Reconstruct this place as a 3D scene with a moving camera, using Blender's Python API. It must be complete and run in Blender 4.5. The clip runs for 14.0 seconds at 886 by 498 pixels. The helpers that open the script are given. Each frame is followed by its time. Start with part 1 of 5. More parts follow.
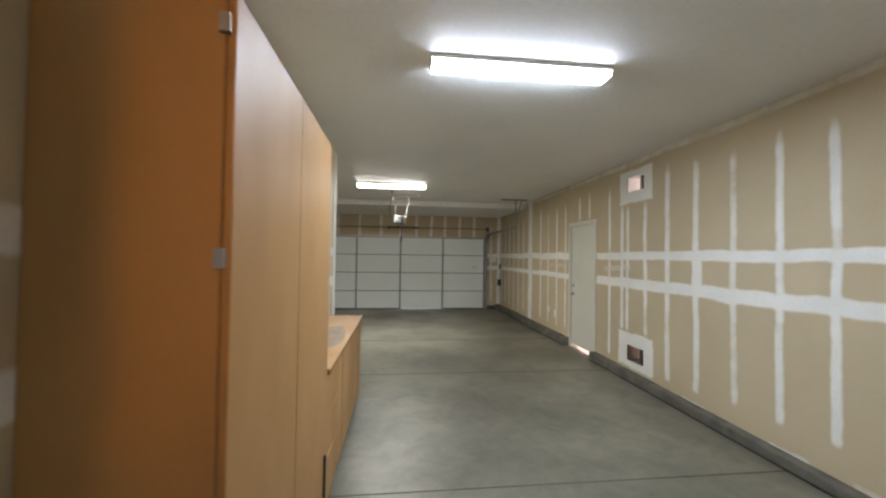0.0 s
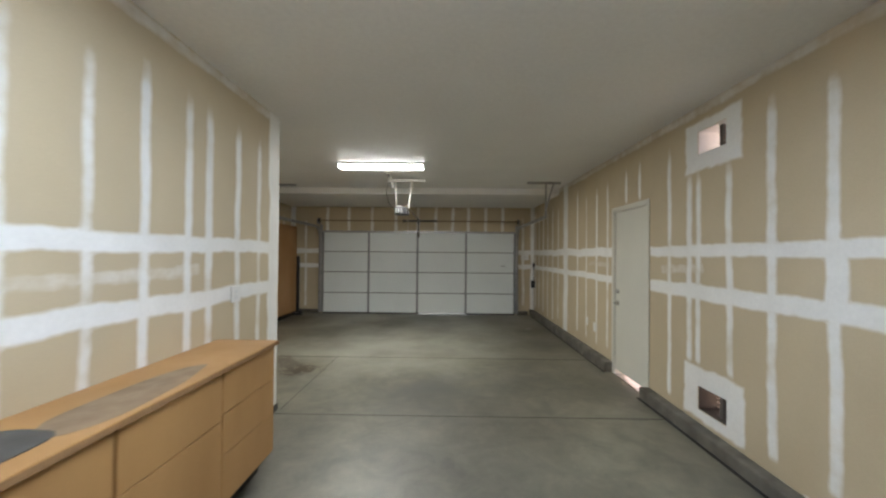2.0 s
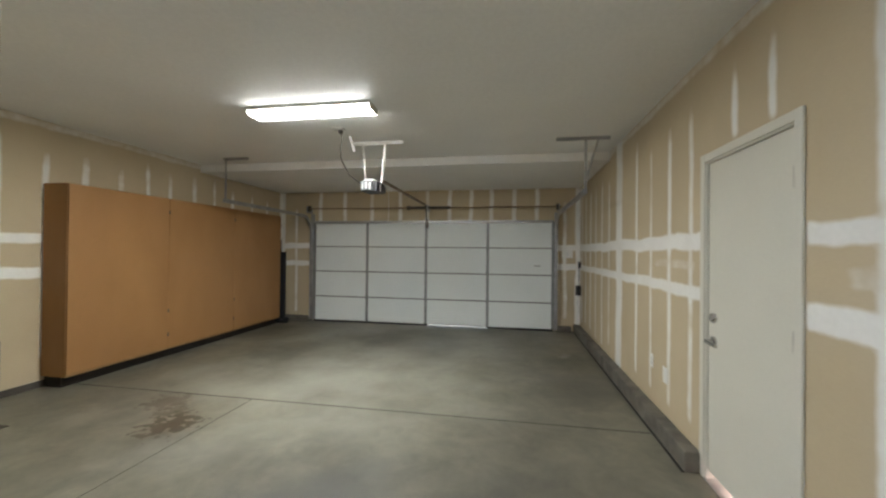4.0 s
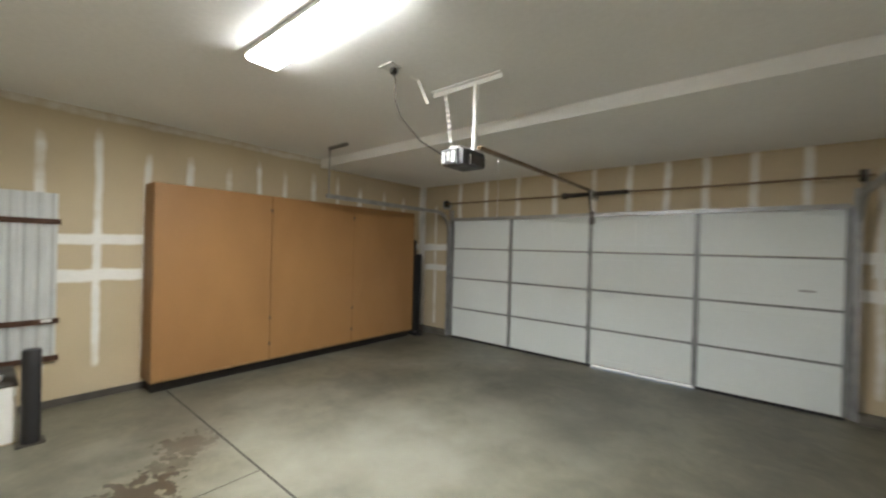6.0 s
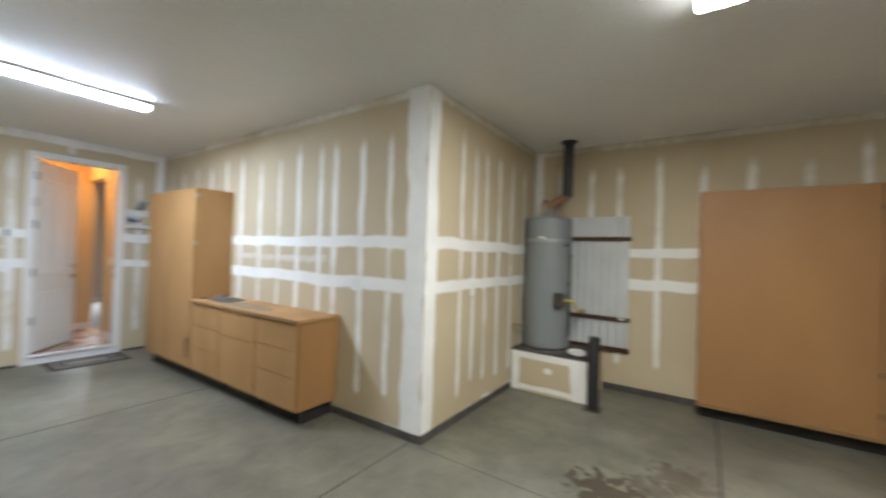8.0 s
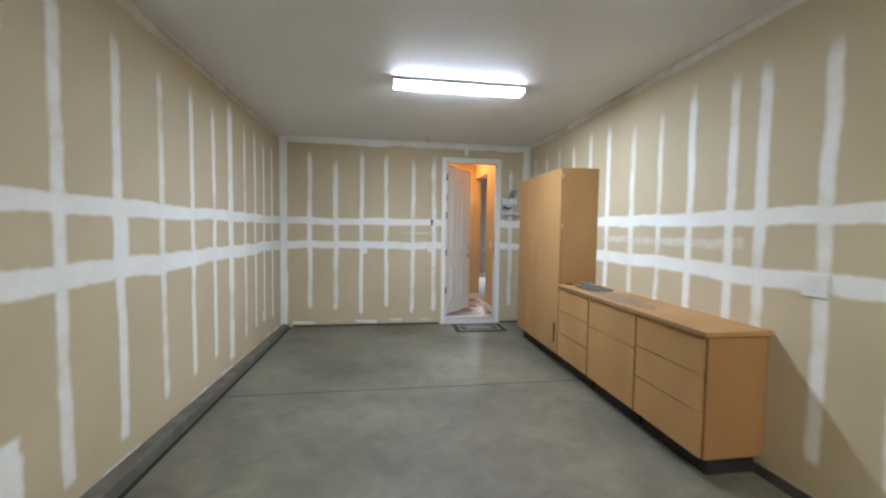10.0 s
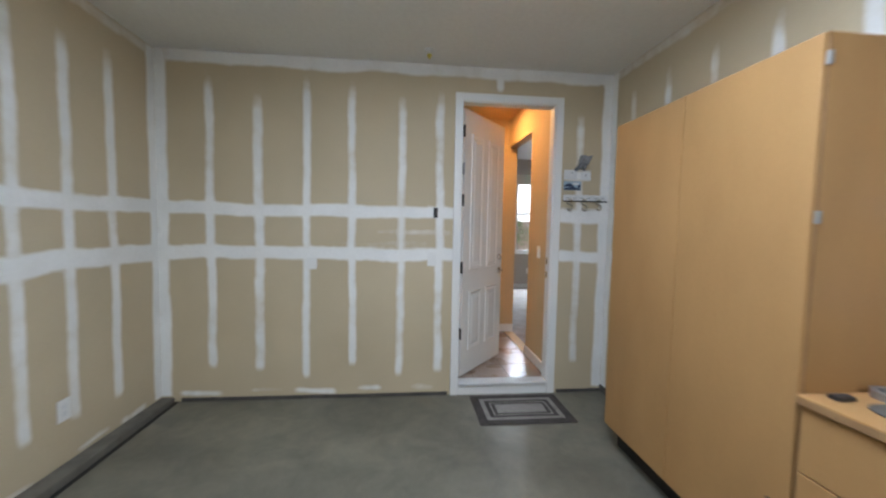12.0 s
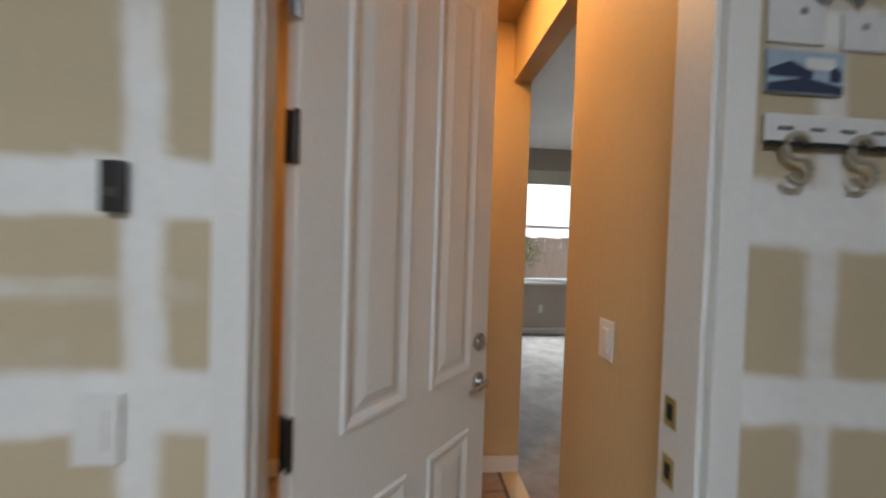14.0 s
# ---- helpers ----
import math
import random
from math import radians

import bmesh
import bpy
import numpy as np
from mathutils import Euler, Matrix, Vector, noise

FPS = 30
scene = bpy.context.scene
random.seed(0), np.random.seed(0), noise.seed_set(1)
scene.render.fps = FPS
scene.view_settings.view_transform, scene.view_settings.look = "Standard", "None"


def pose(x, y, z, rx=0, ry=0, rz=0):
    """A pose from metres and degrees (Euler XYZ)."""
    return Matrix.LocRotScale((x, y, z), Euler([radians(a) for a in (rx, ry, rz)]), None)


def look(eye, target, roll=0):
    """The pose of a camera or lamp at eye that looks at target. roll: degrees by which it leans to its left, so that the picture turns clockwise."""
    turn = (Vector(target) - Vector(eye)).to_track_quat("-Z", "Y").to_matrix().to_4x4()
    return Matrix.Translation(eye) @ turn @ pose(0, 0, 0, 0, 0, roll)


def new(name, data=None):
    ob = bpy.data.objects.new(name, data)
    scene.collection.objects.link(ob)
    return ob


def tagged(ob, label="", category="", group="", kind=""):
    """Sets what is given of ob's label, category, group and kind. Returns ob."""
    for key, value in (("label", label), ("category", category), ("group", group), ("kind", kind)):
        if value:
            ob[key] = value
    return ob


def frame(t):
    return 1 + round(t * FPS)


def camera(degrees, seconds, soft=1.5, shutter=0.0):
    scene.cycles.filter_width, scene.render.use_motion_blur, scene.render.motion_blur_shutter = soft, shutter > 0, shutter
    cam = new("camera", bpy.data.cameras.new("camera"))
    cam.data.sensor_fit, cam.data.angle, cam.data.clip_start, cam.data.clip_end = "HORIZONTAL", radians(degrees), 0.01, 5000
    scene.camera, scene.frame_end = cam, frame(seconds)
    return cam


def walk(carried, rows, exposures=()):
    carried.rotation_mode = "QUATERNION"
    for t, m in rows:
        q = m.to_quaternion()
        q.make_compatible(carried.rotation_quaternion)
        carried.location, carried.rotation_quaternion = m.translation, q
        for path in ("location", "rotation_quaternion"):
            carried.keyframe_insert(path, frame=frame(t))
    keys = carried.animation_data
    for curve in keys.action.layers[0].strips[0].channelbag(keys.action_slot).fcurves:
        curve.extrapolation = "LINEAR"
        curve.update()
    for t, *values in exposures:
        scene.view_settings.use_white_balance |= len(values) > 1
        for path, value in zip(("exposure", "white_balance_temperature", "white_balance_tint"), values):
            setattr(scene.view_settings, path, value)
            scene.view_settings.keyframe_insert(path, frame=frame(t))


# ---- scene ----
cam = camera(98.3, 14.0, soft=2.3, shutter=0.4)
PATH = [
    (0, (0.815, -0.066, 1.533), (1.045, 1.92, 1.572), 0.8),
    (0.5, (0.972, 0.281, 1.506), (1.131, 2.275, 1.549), 0.7),
    (1, (1.167, 0.589, 1.484), (1.198, 2.588, 1.525), 0.6),
    (1.5, (1.388, 0.924, 1.489), (1.381, 2.924, 1.525), 0.7),
    (2, (1.663, 1.338, 1.527), (1.633, 3.338, 1.553), 0.5),
    (2.5, (1.925, 1.835, 1.54), (1.838, 3.833, 1.551), 0.6),
    (2.7, (2.047, 2.068, 1.516), (1.939, 4.066, 1.523), 0.4),
    (4.8, (2.731, 4.459, 1.475), (2.09, 6.353, 1.493), 1.1),
    (5, (2.764, 4.692, 1.488), (2.033, 6.553, 1.498), 1.1),
    (5.5, (2.762, 5.254, 1.545), (1.817, 7.016, 1.544), 1.3),
    (6, (2.673, 5.71, 1.571), (1.396, 7.249, 1.566), 1.5),
    (6.5, (2.631, 6.188, 1.596), (0.927, 7.235, 1.583), 2.0),
    (7, (2.565, 6.571, 1.538), (0.603, 6.955, 1.552), 1.6),
    (7.5, (2.479, 6.757, 1.497), (0.498, 6.485, 1.533), 1.5),
    (8, (2.402, 6.85, 1.495), (0.75, 5.724, 1.518), 1.8),
    (8.5, (2.411, 6.825, 1.519), (1.293, 5.167, 1.507), 1.4),
    (9, (2.425, 6.759, 1.513), (1.719, 4.888, 1.471), 1.3),
    (9.2, (2.416, 6.69, 1.499), (1.842, 4.775, 1.437), 1.2),
    (11.3, (1.974, 4.312, 1.462), (1.775, 2.326, 1.331), 0.9),
    (11.5, (1.937, 4.053, 1.458), (1.738, 2.068, 1.324), 1.2),
    (12, (1.834, 3.327, 1.47), (1.634, 1.341, 1.347), 1.1),
    (12.5, (1.687, 2.624, 1.456), (1.494, 0.636, 1.349), 1.3),
    (13, (1.491, 1.961, 1.493), (1.323, -0.028, 1.37), 1.2),
    (13.5, (1.288, 1.311, 1.458), (1.151, -0.684, 1.413), 1.4),
    (14, (1.085, 0.683, 1.507), (0.917, -1.309, 1.46), 1.8),
]
walk(cam, [(t, look(eye, target, roll)) for t, eye, target, roll in PATH],
     exposures=[(0.0, -0.2, 6650, 10), (1.0, -0.35, 6650, 10), (1.5, -0.3, 6450, 10), (2.5, -0.1, 6450, 10), (5.0, 0.26, 6300, 10), (6.5, 0.46, 6350, 10), (7.5, 0.4, 6250, 10), (8.2, 0.0, 6200, 10),
                (9.0, -0.05, 6550, 10), (11.5, -0.15, 5950, 10), (12.5, -0.32, 6250, 10), (13.5, -0.57, 6200, 10), (14.0, -0.54, 6500, 10)])

# ---- world, lights, exposure ----
world = bpy.data.worlds.new("world")
scene.world = world
world.use_nodes = True
wn = world.node_tree.nodes
sky = wn.new("ShaderNodeTexSky")
sky.sky_type = "NISHITA"
sky.sun_disc = False
sky.sun_elevation, sky.sun_rotation = radians(61), radians(0)
world.node_tree.links.new(sky.outputs[0], wn["Background"].inputs[0])
wn["Background"].inputs[1].default_value = 0.15

sun_data = bpy.data.lights.new("sun", "SUN")
sun_data.energy, sun_data.angle, sun_data.color = 5.0, radians(0.5), (1.0, 0.95, 0.88)
sun = new("sun", sun_data)
sun.matrix_world = look((0, 0, 20), (0.8, -11, 0))
day_data = bpy.data.lights.new("window_daylight", "AREA")
day_data.shape, day_data.size, day_data.size_y, day_data.energy, day_data.color = "RECTANGLE", 1.15, 0.16, 280.0, (0.8, 0.9, 1.0)
window_daylight = new("window_daylight", day_data)
window_daylight.matrix_world = look((-1.3, -5.41, 2.52), (-1.1, -4.2, 0.6))

LAMP_ENTRY = (0.79, 0.905, 1.08, 16.0)   # tint and strength of the tubes near the entry
LAMP_BAY = (1.0, 1.0, 0.95, 16.0)     # and of the fixture in the wide bay
SIDES_ENTRY, SIDES_BAY = 3.8, 1.8            # the upright sides of the diffusers shine brighter than their bottoms
DOWN_ENTRY, DOWN_BAY = 76.0, 95.0
LAMP_HALL = (1.0, 0.5, 0.17, 520.0)


# ---- materials ----
def material(name, base, rough=0.6, metal=0.0, dark=None, scale=3.0, fine=60.0, mix=0.5, bump=0.15,
             coords=(1, 1, 1), spec=0.5, gloss=0.0):
    """A surface with broad mottling, fine grain and relief, in world space."""
    m = bpy.data.materials.new(name)
    m.use_nodes = True
    n, l = m.node_tree.nodes, m.node_tree.links
    b = n["Principled BSDF"]
    b.inputs["Metallic"].default_value = metal
    b.inputs["Specular IOR Level"].default_value = spec
    geo = n.new("ShaderNodeNewGeometry")
    vm = n.new("ShaderNodeVectorMath")
    vm.operation = "MULTIPLY"
    vm.inputs[1].default_value = coords
    l.new(geo.outputs["Position"], vm.inputs[0])
    big, small = n.new("ShaderNodeTexNoise"), n.new("ShaderNodeTexNoise")
    big.inputs["Scale"].default_value, big.inputs["Detail"].default_value = scale, 5
    small.inputs["Scale"].default_value, small.inputs["Detail"].default_value = fine, 3
    l.new(vm.outputs[0], big.inputs["Vector"])
    l.new(vm.outputs[0], small.inputs["Vector"])
    dark = dark or tuple(c * 0.8 for c in base)
    ramp = n.new("ShaderNodeMapRange")
    ramp.inputs[1].default_value, ramp.inputs[2].default_value = 0.35, 0.68
    l.new(big.outputs[0], ramp.inputs[0])
    mx = n.new("ShaderNodeMix")
    mx.data_type = "RGBA"
    mx.inputs[6].default_value, mx.inputs[7].default_value = (*base, 1), (*dark, 1)
    sc = n.new("ShaderNodeMath")
    sc.operation = "MULTIPLY"
    sc.inputs[1].default_value = mix
    l.new(ramp.outputs[0], sc.inputs[0])
    l.new(sc.outputs[0], mx.inputs[0])
    mx2 = n.new("ShaderNodeMix")
    mx2.data_type, mx2.blend_type = "RGBA", "MULTIPLY"
    mx2.inputs[0].default_value = 0.18
    gr = n.new("ShaderNodeMapRange")
    gr.inputs[1].default_value, gr.inputs[2].default_value = 0.3, 0.7
    gr.inputs[3].default_value, gr.inputs[4].default_value = 0.75, 1.05
    l.new(small.outputs[0], gr.inputs[0])
    l.new(mx.outputs[2], mx2.inputs[6])
    l.new(gr.outputs[0], mx2.inputs[7])
    l.new(mx2.outputs[2], b.inputs["Base Color"])
    rr = n.new("ShaderNodeMapRange")
    rr.inputs[1].default_value, rr.inputs[2].default_value = 0.3, 0.7
    rr.inputs[3].default_value, rr.inputs[4].default_value = max(0.05, rough - 0.1), min(1, rough + 0.1)
    l.new(big.outputs[0], rr.inputs[0])
    l.new(rr.outputs[0], b.inputs["Roughness"])
    bp = n.new("ShaderNodeBump")
    bp.inputs["Strength"].default_value, bp.inputs["Distance"].default_value = bump, 0.004
    l.new(small.outputs[0], bp.inputs["Height"])
    l.new(bp.outputs[0], b.inputs["Normal"])
    if gloss:
        b.inputs["Coat Weight"].default_value = gloss
        b.inputs["Coat Roughness"].default_value = 0.25
    return m


def glowing(name, tint):
    m = bpy.data.materials.new(name)
    m.use_nodes = True
    b = m.node_tree.nodes["Principled BSDF"]
    b.inputs["Base Color"].default_value = (0.8, 0.8, 0.8, 1)
    b.inputs["Emission Color"].default_value = (*tint[:3], 1)
    b.inputs["Emission Strength"].default_value = tint[3]
    return m


def concrete():
    """Trowelled slab: cloudy grey, darker patches, a rust and oil stain, burnished gloss; the bay lamp's pool and
    fall-off are in the colour.
    """
    m = material("slab_concrete", (0.19, 0.178, 0.132), 0.45, 0, (0.1, 0.092, 0.068), 0.8, 30, 0.9, 0.04)
    n, l = m.node_tree.nodes, m.node_tree.links
    b = n["Principled BSDF"]
    src = b.inputs["Base Color"].links[0].from_socket
    geo = n.new("ShaderNodeNewGeometry")

    def spots(centre, radius, scale, lo, hi, colour, src, strength):
        d = n.new("ShaderNodeVectorMath")
        d.operation = "DISTANCE"
        d.inputs[1].default_value = centre
        l.new(geo.outputs["Position"], d.inputs[0])
        fall = n.new("ShaderNodeMapRange")
        fall.inputs[1].default_value, fall.inputs[2].default_value = 0, 2 * radius
        fall.inputs[3].default_value, fall.inputs[4].default_value = 0.26, -0.86
        l.new(d.outputs["Value"], fall.inputs[0])
        no = n.new("ShaderNodeTexNoise")
        no.inputs["Scale"].default_value, no.inputs["Detail"].default_value = scale, 3
        l.new(geo.outputs["Position"], no.inputs["Vector"])
        add = n.new("ShaderNodeMath")
        add.operation = "ADD"
        l.new(no.outputs[0], add.inputs[0])
        l.new(fall.outputs[0], add.inputs[1])
        cut = n.new("ShaderNodeMapRange")
        cut.inputs[1].default_value, cut.inputs[2].default_value = lo, hi
        cut.inputs[4].default_value = strength
        l.new(add.outputs[0], cut.inputs[0])
        mx = n.new("ShaderNodeMix")
        mx.data_type = "RGBA"
        mx.inputs[7].default_value = (*colour, 1)
        l.new(cut.outputs[0], mx.inputs[0])
        l.new(src, mx.inputs[6])
        return mx.outputs[2]

    # burnished and dusty clouds at a middle scale
    cl = n.new("ShaderNodeTexNoise")
    cl.inputs["Scale"].default_value, cl.inputs["Detail"].default_value, cl.inputs["Distortion"].default_value = 3.2, 9, 0.35
    cl.inputs["Roughness"].default_value = 0.62
    l.new(geo.outputs["Position"], cl.inputs["Vector"])
    cm = n.new("ShaderNodeMapRange")
    cm.inputs[1].default_value, cm.inputs[2].default_value = 0.34, 0.68
    cm.inputs[3].default_value, cm.inputs[4].default_value = 0.66, 1.22
    l.new(cl.outputs[0], cm.inputs[0])
    ml = n.new("ShaderNodeMix")
    ml.data_type, ml.blend_type = "RGBA", "MULTIPLY"
    ml.inputs[0].default_value = 1.0
    l.new(src, ml.inputs[6])
    l.new(cm.outputs[0], ml.inputs[7])
    src = ml.outputs[2]
    src = spots((-0.7, 6.76, 0), 0.42, 13, 0.5, 0.57, (0.055, 0.035, 0.02), src, 0.85)
    src = spots((-0.48, 6.58, 0), 0.3, 15, 0.52, 0.57, (0.05, 0.036, 0.022), src, 0.6)
    src = spots((-0.27, 6.34, 0), 0.44, 13, 0.5, 0.545, (0.045, 0.03, 0.018), src, 0.88)
    src = spots((-0.62, 7.5, 0), 0.4, 6, 0.42, 0.7, (0.09, 0.082, 0.065), src, 0.6)
    src = spots((1.5, 5.66, 0), 0.8, 3, 0.36, 0.86, (0.07, 0.066, 0.054), src, 0.75)
    src = spots((2.5, 6.1, 0), 0.8, 3, 0.36, 0.86, (0.07, 0.066, 0.054), src, 0.75)
    src = spots((0.5, 6.0, 0), 0.5, 3, 0.36, 0.86, (0.07, 0.066, 0.054), src, 0.75)
    src = spots((0.1, 7.4, 0), 0.5, 5, 0.4, 0.85, (0.08, 0.075, 0.06), src, 0.6)
    # the lamp's fall-off towards the garage door, as darker slab colour
    src = spots((1.3, 9.6, 0), 1.8, 1.6, 0.35, 0.9, (0.08, 0.08, 0.068), src, 0.7)
    # a darker patch at the bay's near end
    src = spots((1.5, 5.7, 0), 1.4, 2.2, 0.4, 0.85, (0.08, 0.08, 0.07), src, 0.7)
    # the same fall-off towards the side wall, in the colour
    src = spots((3.3, 8.1, 0), 1.0, 2.2, 0.35, 0.85, (0.075, 0.07, 0.06), src, 0.75)
    src = spots((3.3, 9.28, 0), 0.2, 6, 0.4, 0.7, (0.3, 0.29, 0.27), src, 0.5)
    # pool of light below the bay fixture, painted as paler slab
    src = spots((0.55, 7.9, 0), 1.0, 2.2, 0.35, 0.85, (0.31, 0.305, 0.26), src, 0.5)
    src = spots((0.7, 7.7, 0), 2.6, 1.3, 0.3, 0.85, (0.35, 0.34, 0.285), src, 0.62)
    l.new(src, b.inputs["Base Color"])
    return m


def mud():
    """Drywall paper with white joint compound feathered over it."""
    m = material("taped_board", (0.84, 0.835, 0.8), 0.75, 0, (0.74, 0.73, 0.69), 4, 40, 0.6, 0.1)
    n, l = m.node_tree.nodes, m.node_tree.links
    b = n["Principled BSDF"]
    white = b.inputs["Base Color"].links[0].from_socket
    at = n.new("ShaderNodeAttribute")
    at.attribute_name = "cover"
    geo = n.new("ShaderNodeNewGeometry")
    no, pn, pf = n.new("ShaderNodeTexNoise"), n.new("ShaderNodeTexNoise"), n.new("ShaderNodeTexNoise")
    no.inputs["Scale"].default_value, no.inputs["Detail"].default_value = 11, 6
    pn.inputs["Scale"].default_value, pn.inputs["Detail"].default_value = 1.4, 6
    pf.inputs["Scale"].default_value, pf.inputs["Detail"].default_value = 120, 2
    for k in (no, pn, pf):
        l.new(geo.outputs["Position"], k.inputs["Vector"])
    mr = n.new("ShaderNodeMapRange")
    mr.inputs[1].default_value, mr.inputs[2].default_value = 0.25, 0.75
    mr.inputs[3].default_value, mr.inputs[4].default_value = -0.13, 0.13
    l.new(no.outputs[0], mr.inputs[0])
    add = n.new("ShaderNodeMath")
    add.operation = "ADD"
    l.new(at.outputs["Fac"], add.inputs[0])
    l.new(mr.outputs[0], add.inputs[1])
    cut = n.new("ShaderNodeMapRange")
    cut.interpolation_type = "SMOOTHSTEP"
    cut.inputs[1].default_value, cut.inputs[2].default_value = 0.22, 0.9
    cut.inputs[4].default_value = 0.96
    l.new(add.outputs[0], cut.inputs[0])
    paper = n.new("ShaderNodeMix")
    paper.data_type = "RGBA"
    paper.inputs[6].default_value, paper.inputs[7].default_value = (0.58, 0.48, 0.318, 1), (0.52, 0.428, 0.28, 1)
    pr = n.new("ShaderNodeMapRange")
    pr.inputs[1].default_value, pr.inputs[2].default_value = 0.35, 0.68
    l.new(pn.outputs[0], pr.inputs[0])
    l.new(pr.outputs[0], paper.inputs[0])
    grain = n.new("ShaderNodeMix")
    grain.data_type, grain.blend_type = "RGBA", "MULTIPLY"
    grain.inputs[0].default_value = 0.12
    l.new(paper.outputs[2], grain.inputs[6])
    l.new(pf.outputs[0], grain.inputs[7])
    mx = n.new("ShaderNodeMix")
    mx.data_type = "RGBA"
    l.new(cut.outputs[0], mx.inputs[0])
    l.new(grain.outputs[2], mx.inputs[6])
    l.new(white, mx.inputs[7])
    l.new(mx.outputs[2], b.inputs["Base Color"])
    return m


def glass(name):
    m = bpy.data.materials.new(name)
    m.use_nodes = True
    b = m.node_tree.nodes["Principled BSDF"]
    b.inputs["Transmission Weight"].default_value, b.inputs["Roughness"].default_value = 1, 0.02
    return m


PAPER = material("board_paper", (0.58, 0.48, 0.318), 0.85, 0, (0.52, 0.428, 0.28), 1.6, 80, 0.7, 0.08)
MUD = mud()
CEIL = material("ceiling_paint", (0.85, 0.85, 0.83), 0.5, 0, (0.78, 0.78, 0.77), 0.9, 30, 0.6, 0.07)
SOFFIT = material("soffit_mud", (0.84, 0.83, 0.8), 0.7, 0, (0.74, 0.72, 0.68), 3, 40, 0.5, 0.1)
SLAB = concrete()
KERB = material("kerb_concrete", (0.15, 0.137, 0.11), 0.85, 0, (0.085, 0.077, 0.062), 6, 60, 0.8, 0.4)
GAP = material("footing_dark", (0.09, 0.082, 0.07), 0.9, 0, (0.05, 0.045, 0.04), 5, 50, 0.7, 0.3)
OAK = material("particle_laminate", (0.42, 0.235, 0.09), 0.55, 0, (0.33, 0.178, 0.066), 2.2, 160, 0.7, 0.03, coords=(1, 1, 0.4), spec=0.35)
OAK2 = material("cabinet_laminate", (0.36, 0.19, 0.073), 0.5, 0, (0.29, 0.148, 0.056), 1.8, 160, 0.7, 0.04, coords=(1, 1, 0.5), spec=0.35)
OAKEDGE = material("raw_board_edge", (0.3, 0.17, 0.07), 0.8, 0, (0.2, 0.11, 0.05), 12, 200, 0.6, 0.2)
KICK = material("kick_black", (0.02, 0.018, 0.016), 0.8)
WHITE = material("white_paint", (0.78, 0.77, 0.73), 0.45, 0, (0.72, 0.71, 0.67), 2, 90, 0.5, 0.05)
CREAM = material("door_paint", (0.66, 0.64, 0.55), 0.5, 0, (0.6, 0.58, 0.5), 1.5, 90, 0.5, 0.05)
GDOOR = material("garage_door_skin", (0.76, 0.8, 0.785), 0.5, 0, (0.7, 0.74, 0.725), 1.5, 70, 0.5, 0.06)
DOORSTEEL = material("door_steel", (0.3, 0.31, 0.31), 0.45, 0.75, (0.2, 0.21, 0.21), 9, 90, 0.6, 0.1)
STEEL = material("galvanised", (0.42, 0.42, 0.42), 0.45, 0.85, (0.3, 0.3, 0.3), 8, 90, 0.6, 0.1)
DARKSTEEL = material("oiled_steel", (0.12, 0.11, 0.1), 0.5, 0.8, (0.07, 0.06, 0.05), 8, 90, 0.6, 0.1)
HINGE = material("bronze_hinge", (0.035, 0.028, 0.022), 0.45, 0.5, scale=10)
CHROME = material("satin_nickel", (0.6, 0.58, 0.55), 0.25, 1.0, scale=10)
BLACK = material("black_plastic", (0.02, 0.02, 0.022), 0.4, scale=10)
TANK = material("tank_enamel", (0.24, 0.255, 0.255), 0.5, 0, (0.2, 0.215, 0.215), 2, 80, 0.5, 0.04)
RIBBED = material("ribbed_sheet", (0.62, 0.63, 0.62), 0.4, 0.1, (0.52, 0.53, 0.52), 3, 60, 0.5, 0.05)
RUSTBAR = material("browned_steel", (0.26, 0.19, 0.12), 0.4, 0.7, (0.15, 0.1, 0.06), 9, 90, 0.6, 0.1)
STRAP = material("rusted_strap", (0.1, 0.05, 0.03), 0.7, 0.4, (0.06, 0.03, 0.02), 10, 90, 0.6, 0.2)
COPPER = material("copper_pipe", (0.5, 0.28, 0.17), 0.4, 0.9, scale=12)
BRASS = material("brass", (0.55, 0.42, 0.16), 0.4, 0.9, scale=12)
MAT_DARK = material("mat_dark", (0.06, 0.05, 0.045), 0.95, 0, (0.035, 0.03, 0.028), 20, 300, 0.6, 0.5)
MAT_LIGHT = material("mat_light", (0.3, 0.28, 0.25), 0.95, 0, (0.2, 0.19, 0.17), 20, 300, 0.6, 0.5)
HALLWALL = material("hall_paint", (0.58, 0.43, 0.235), 0.7, 0, (0.54, 0.4, 0.215), 2, 50, 0.5, 0.15)
ROOMWALL = material("room_paint", (0.42, 0.37, 0.31), 0.8, 0, (0.38, 0.33, 0.28), 2, 50, 0.5, 0.15)
TILE = material("hall_tile", (0.34, 0.26, 0.2), 0.3, 0, (0.28, 0.21, 0.16), 5, 60, 0.6, 0.04)
CARPET = material("carpet", (0.36, 0.32, 0.29), 1.0, 0, (0.22, 0.19, 0.17), 7, 220, 0.8, 0.9)
LEAF = material("leaf", (0.2, 0.25, 0.11), 0.6, 0, (0.12, 0.17, 0.06), 6, 40, 0.7, 0.1)
LENS = material("smoky_lens", (0.06, 0.062, 0.064), 0.3, 0, (0.03, 0.03, 0.03), 30, 60, 0.9, 0.3)
HOOK = material("hook_wire", (0.4, 0.36, 0.28), 0.5, 0.2, scale=20)
FILM = material("grey_film", (0.3, 0.3, 0.3), 0.35, 0, (0.14, 0.14, 0.14), 14, 80, 0.8, 0.3)
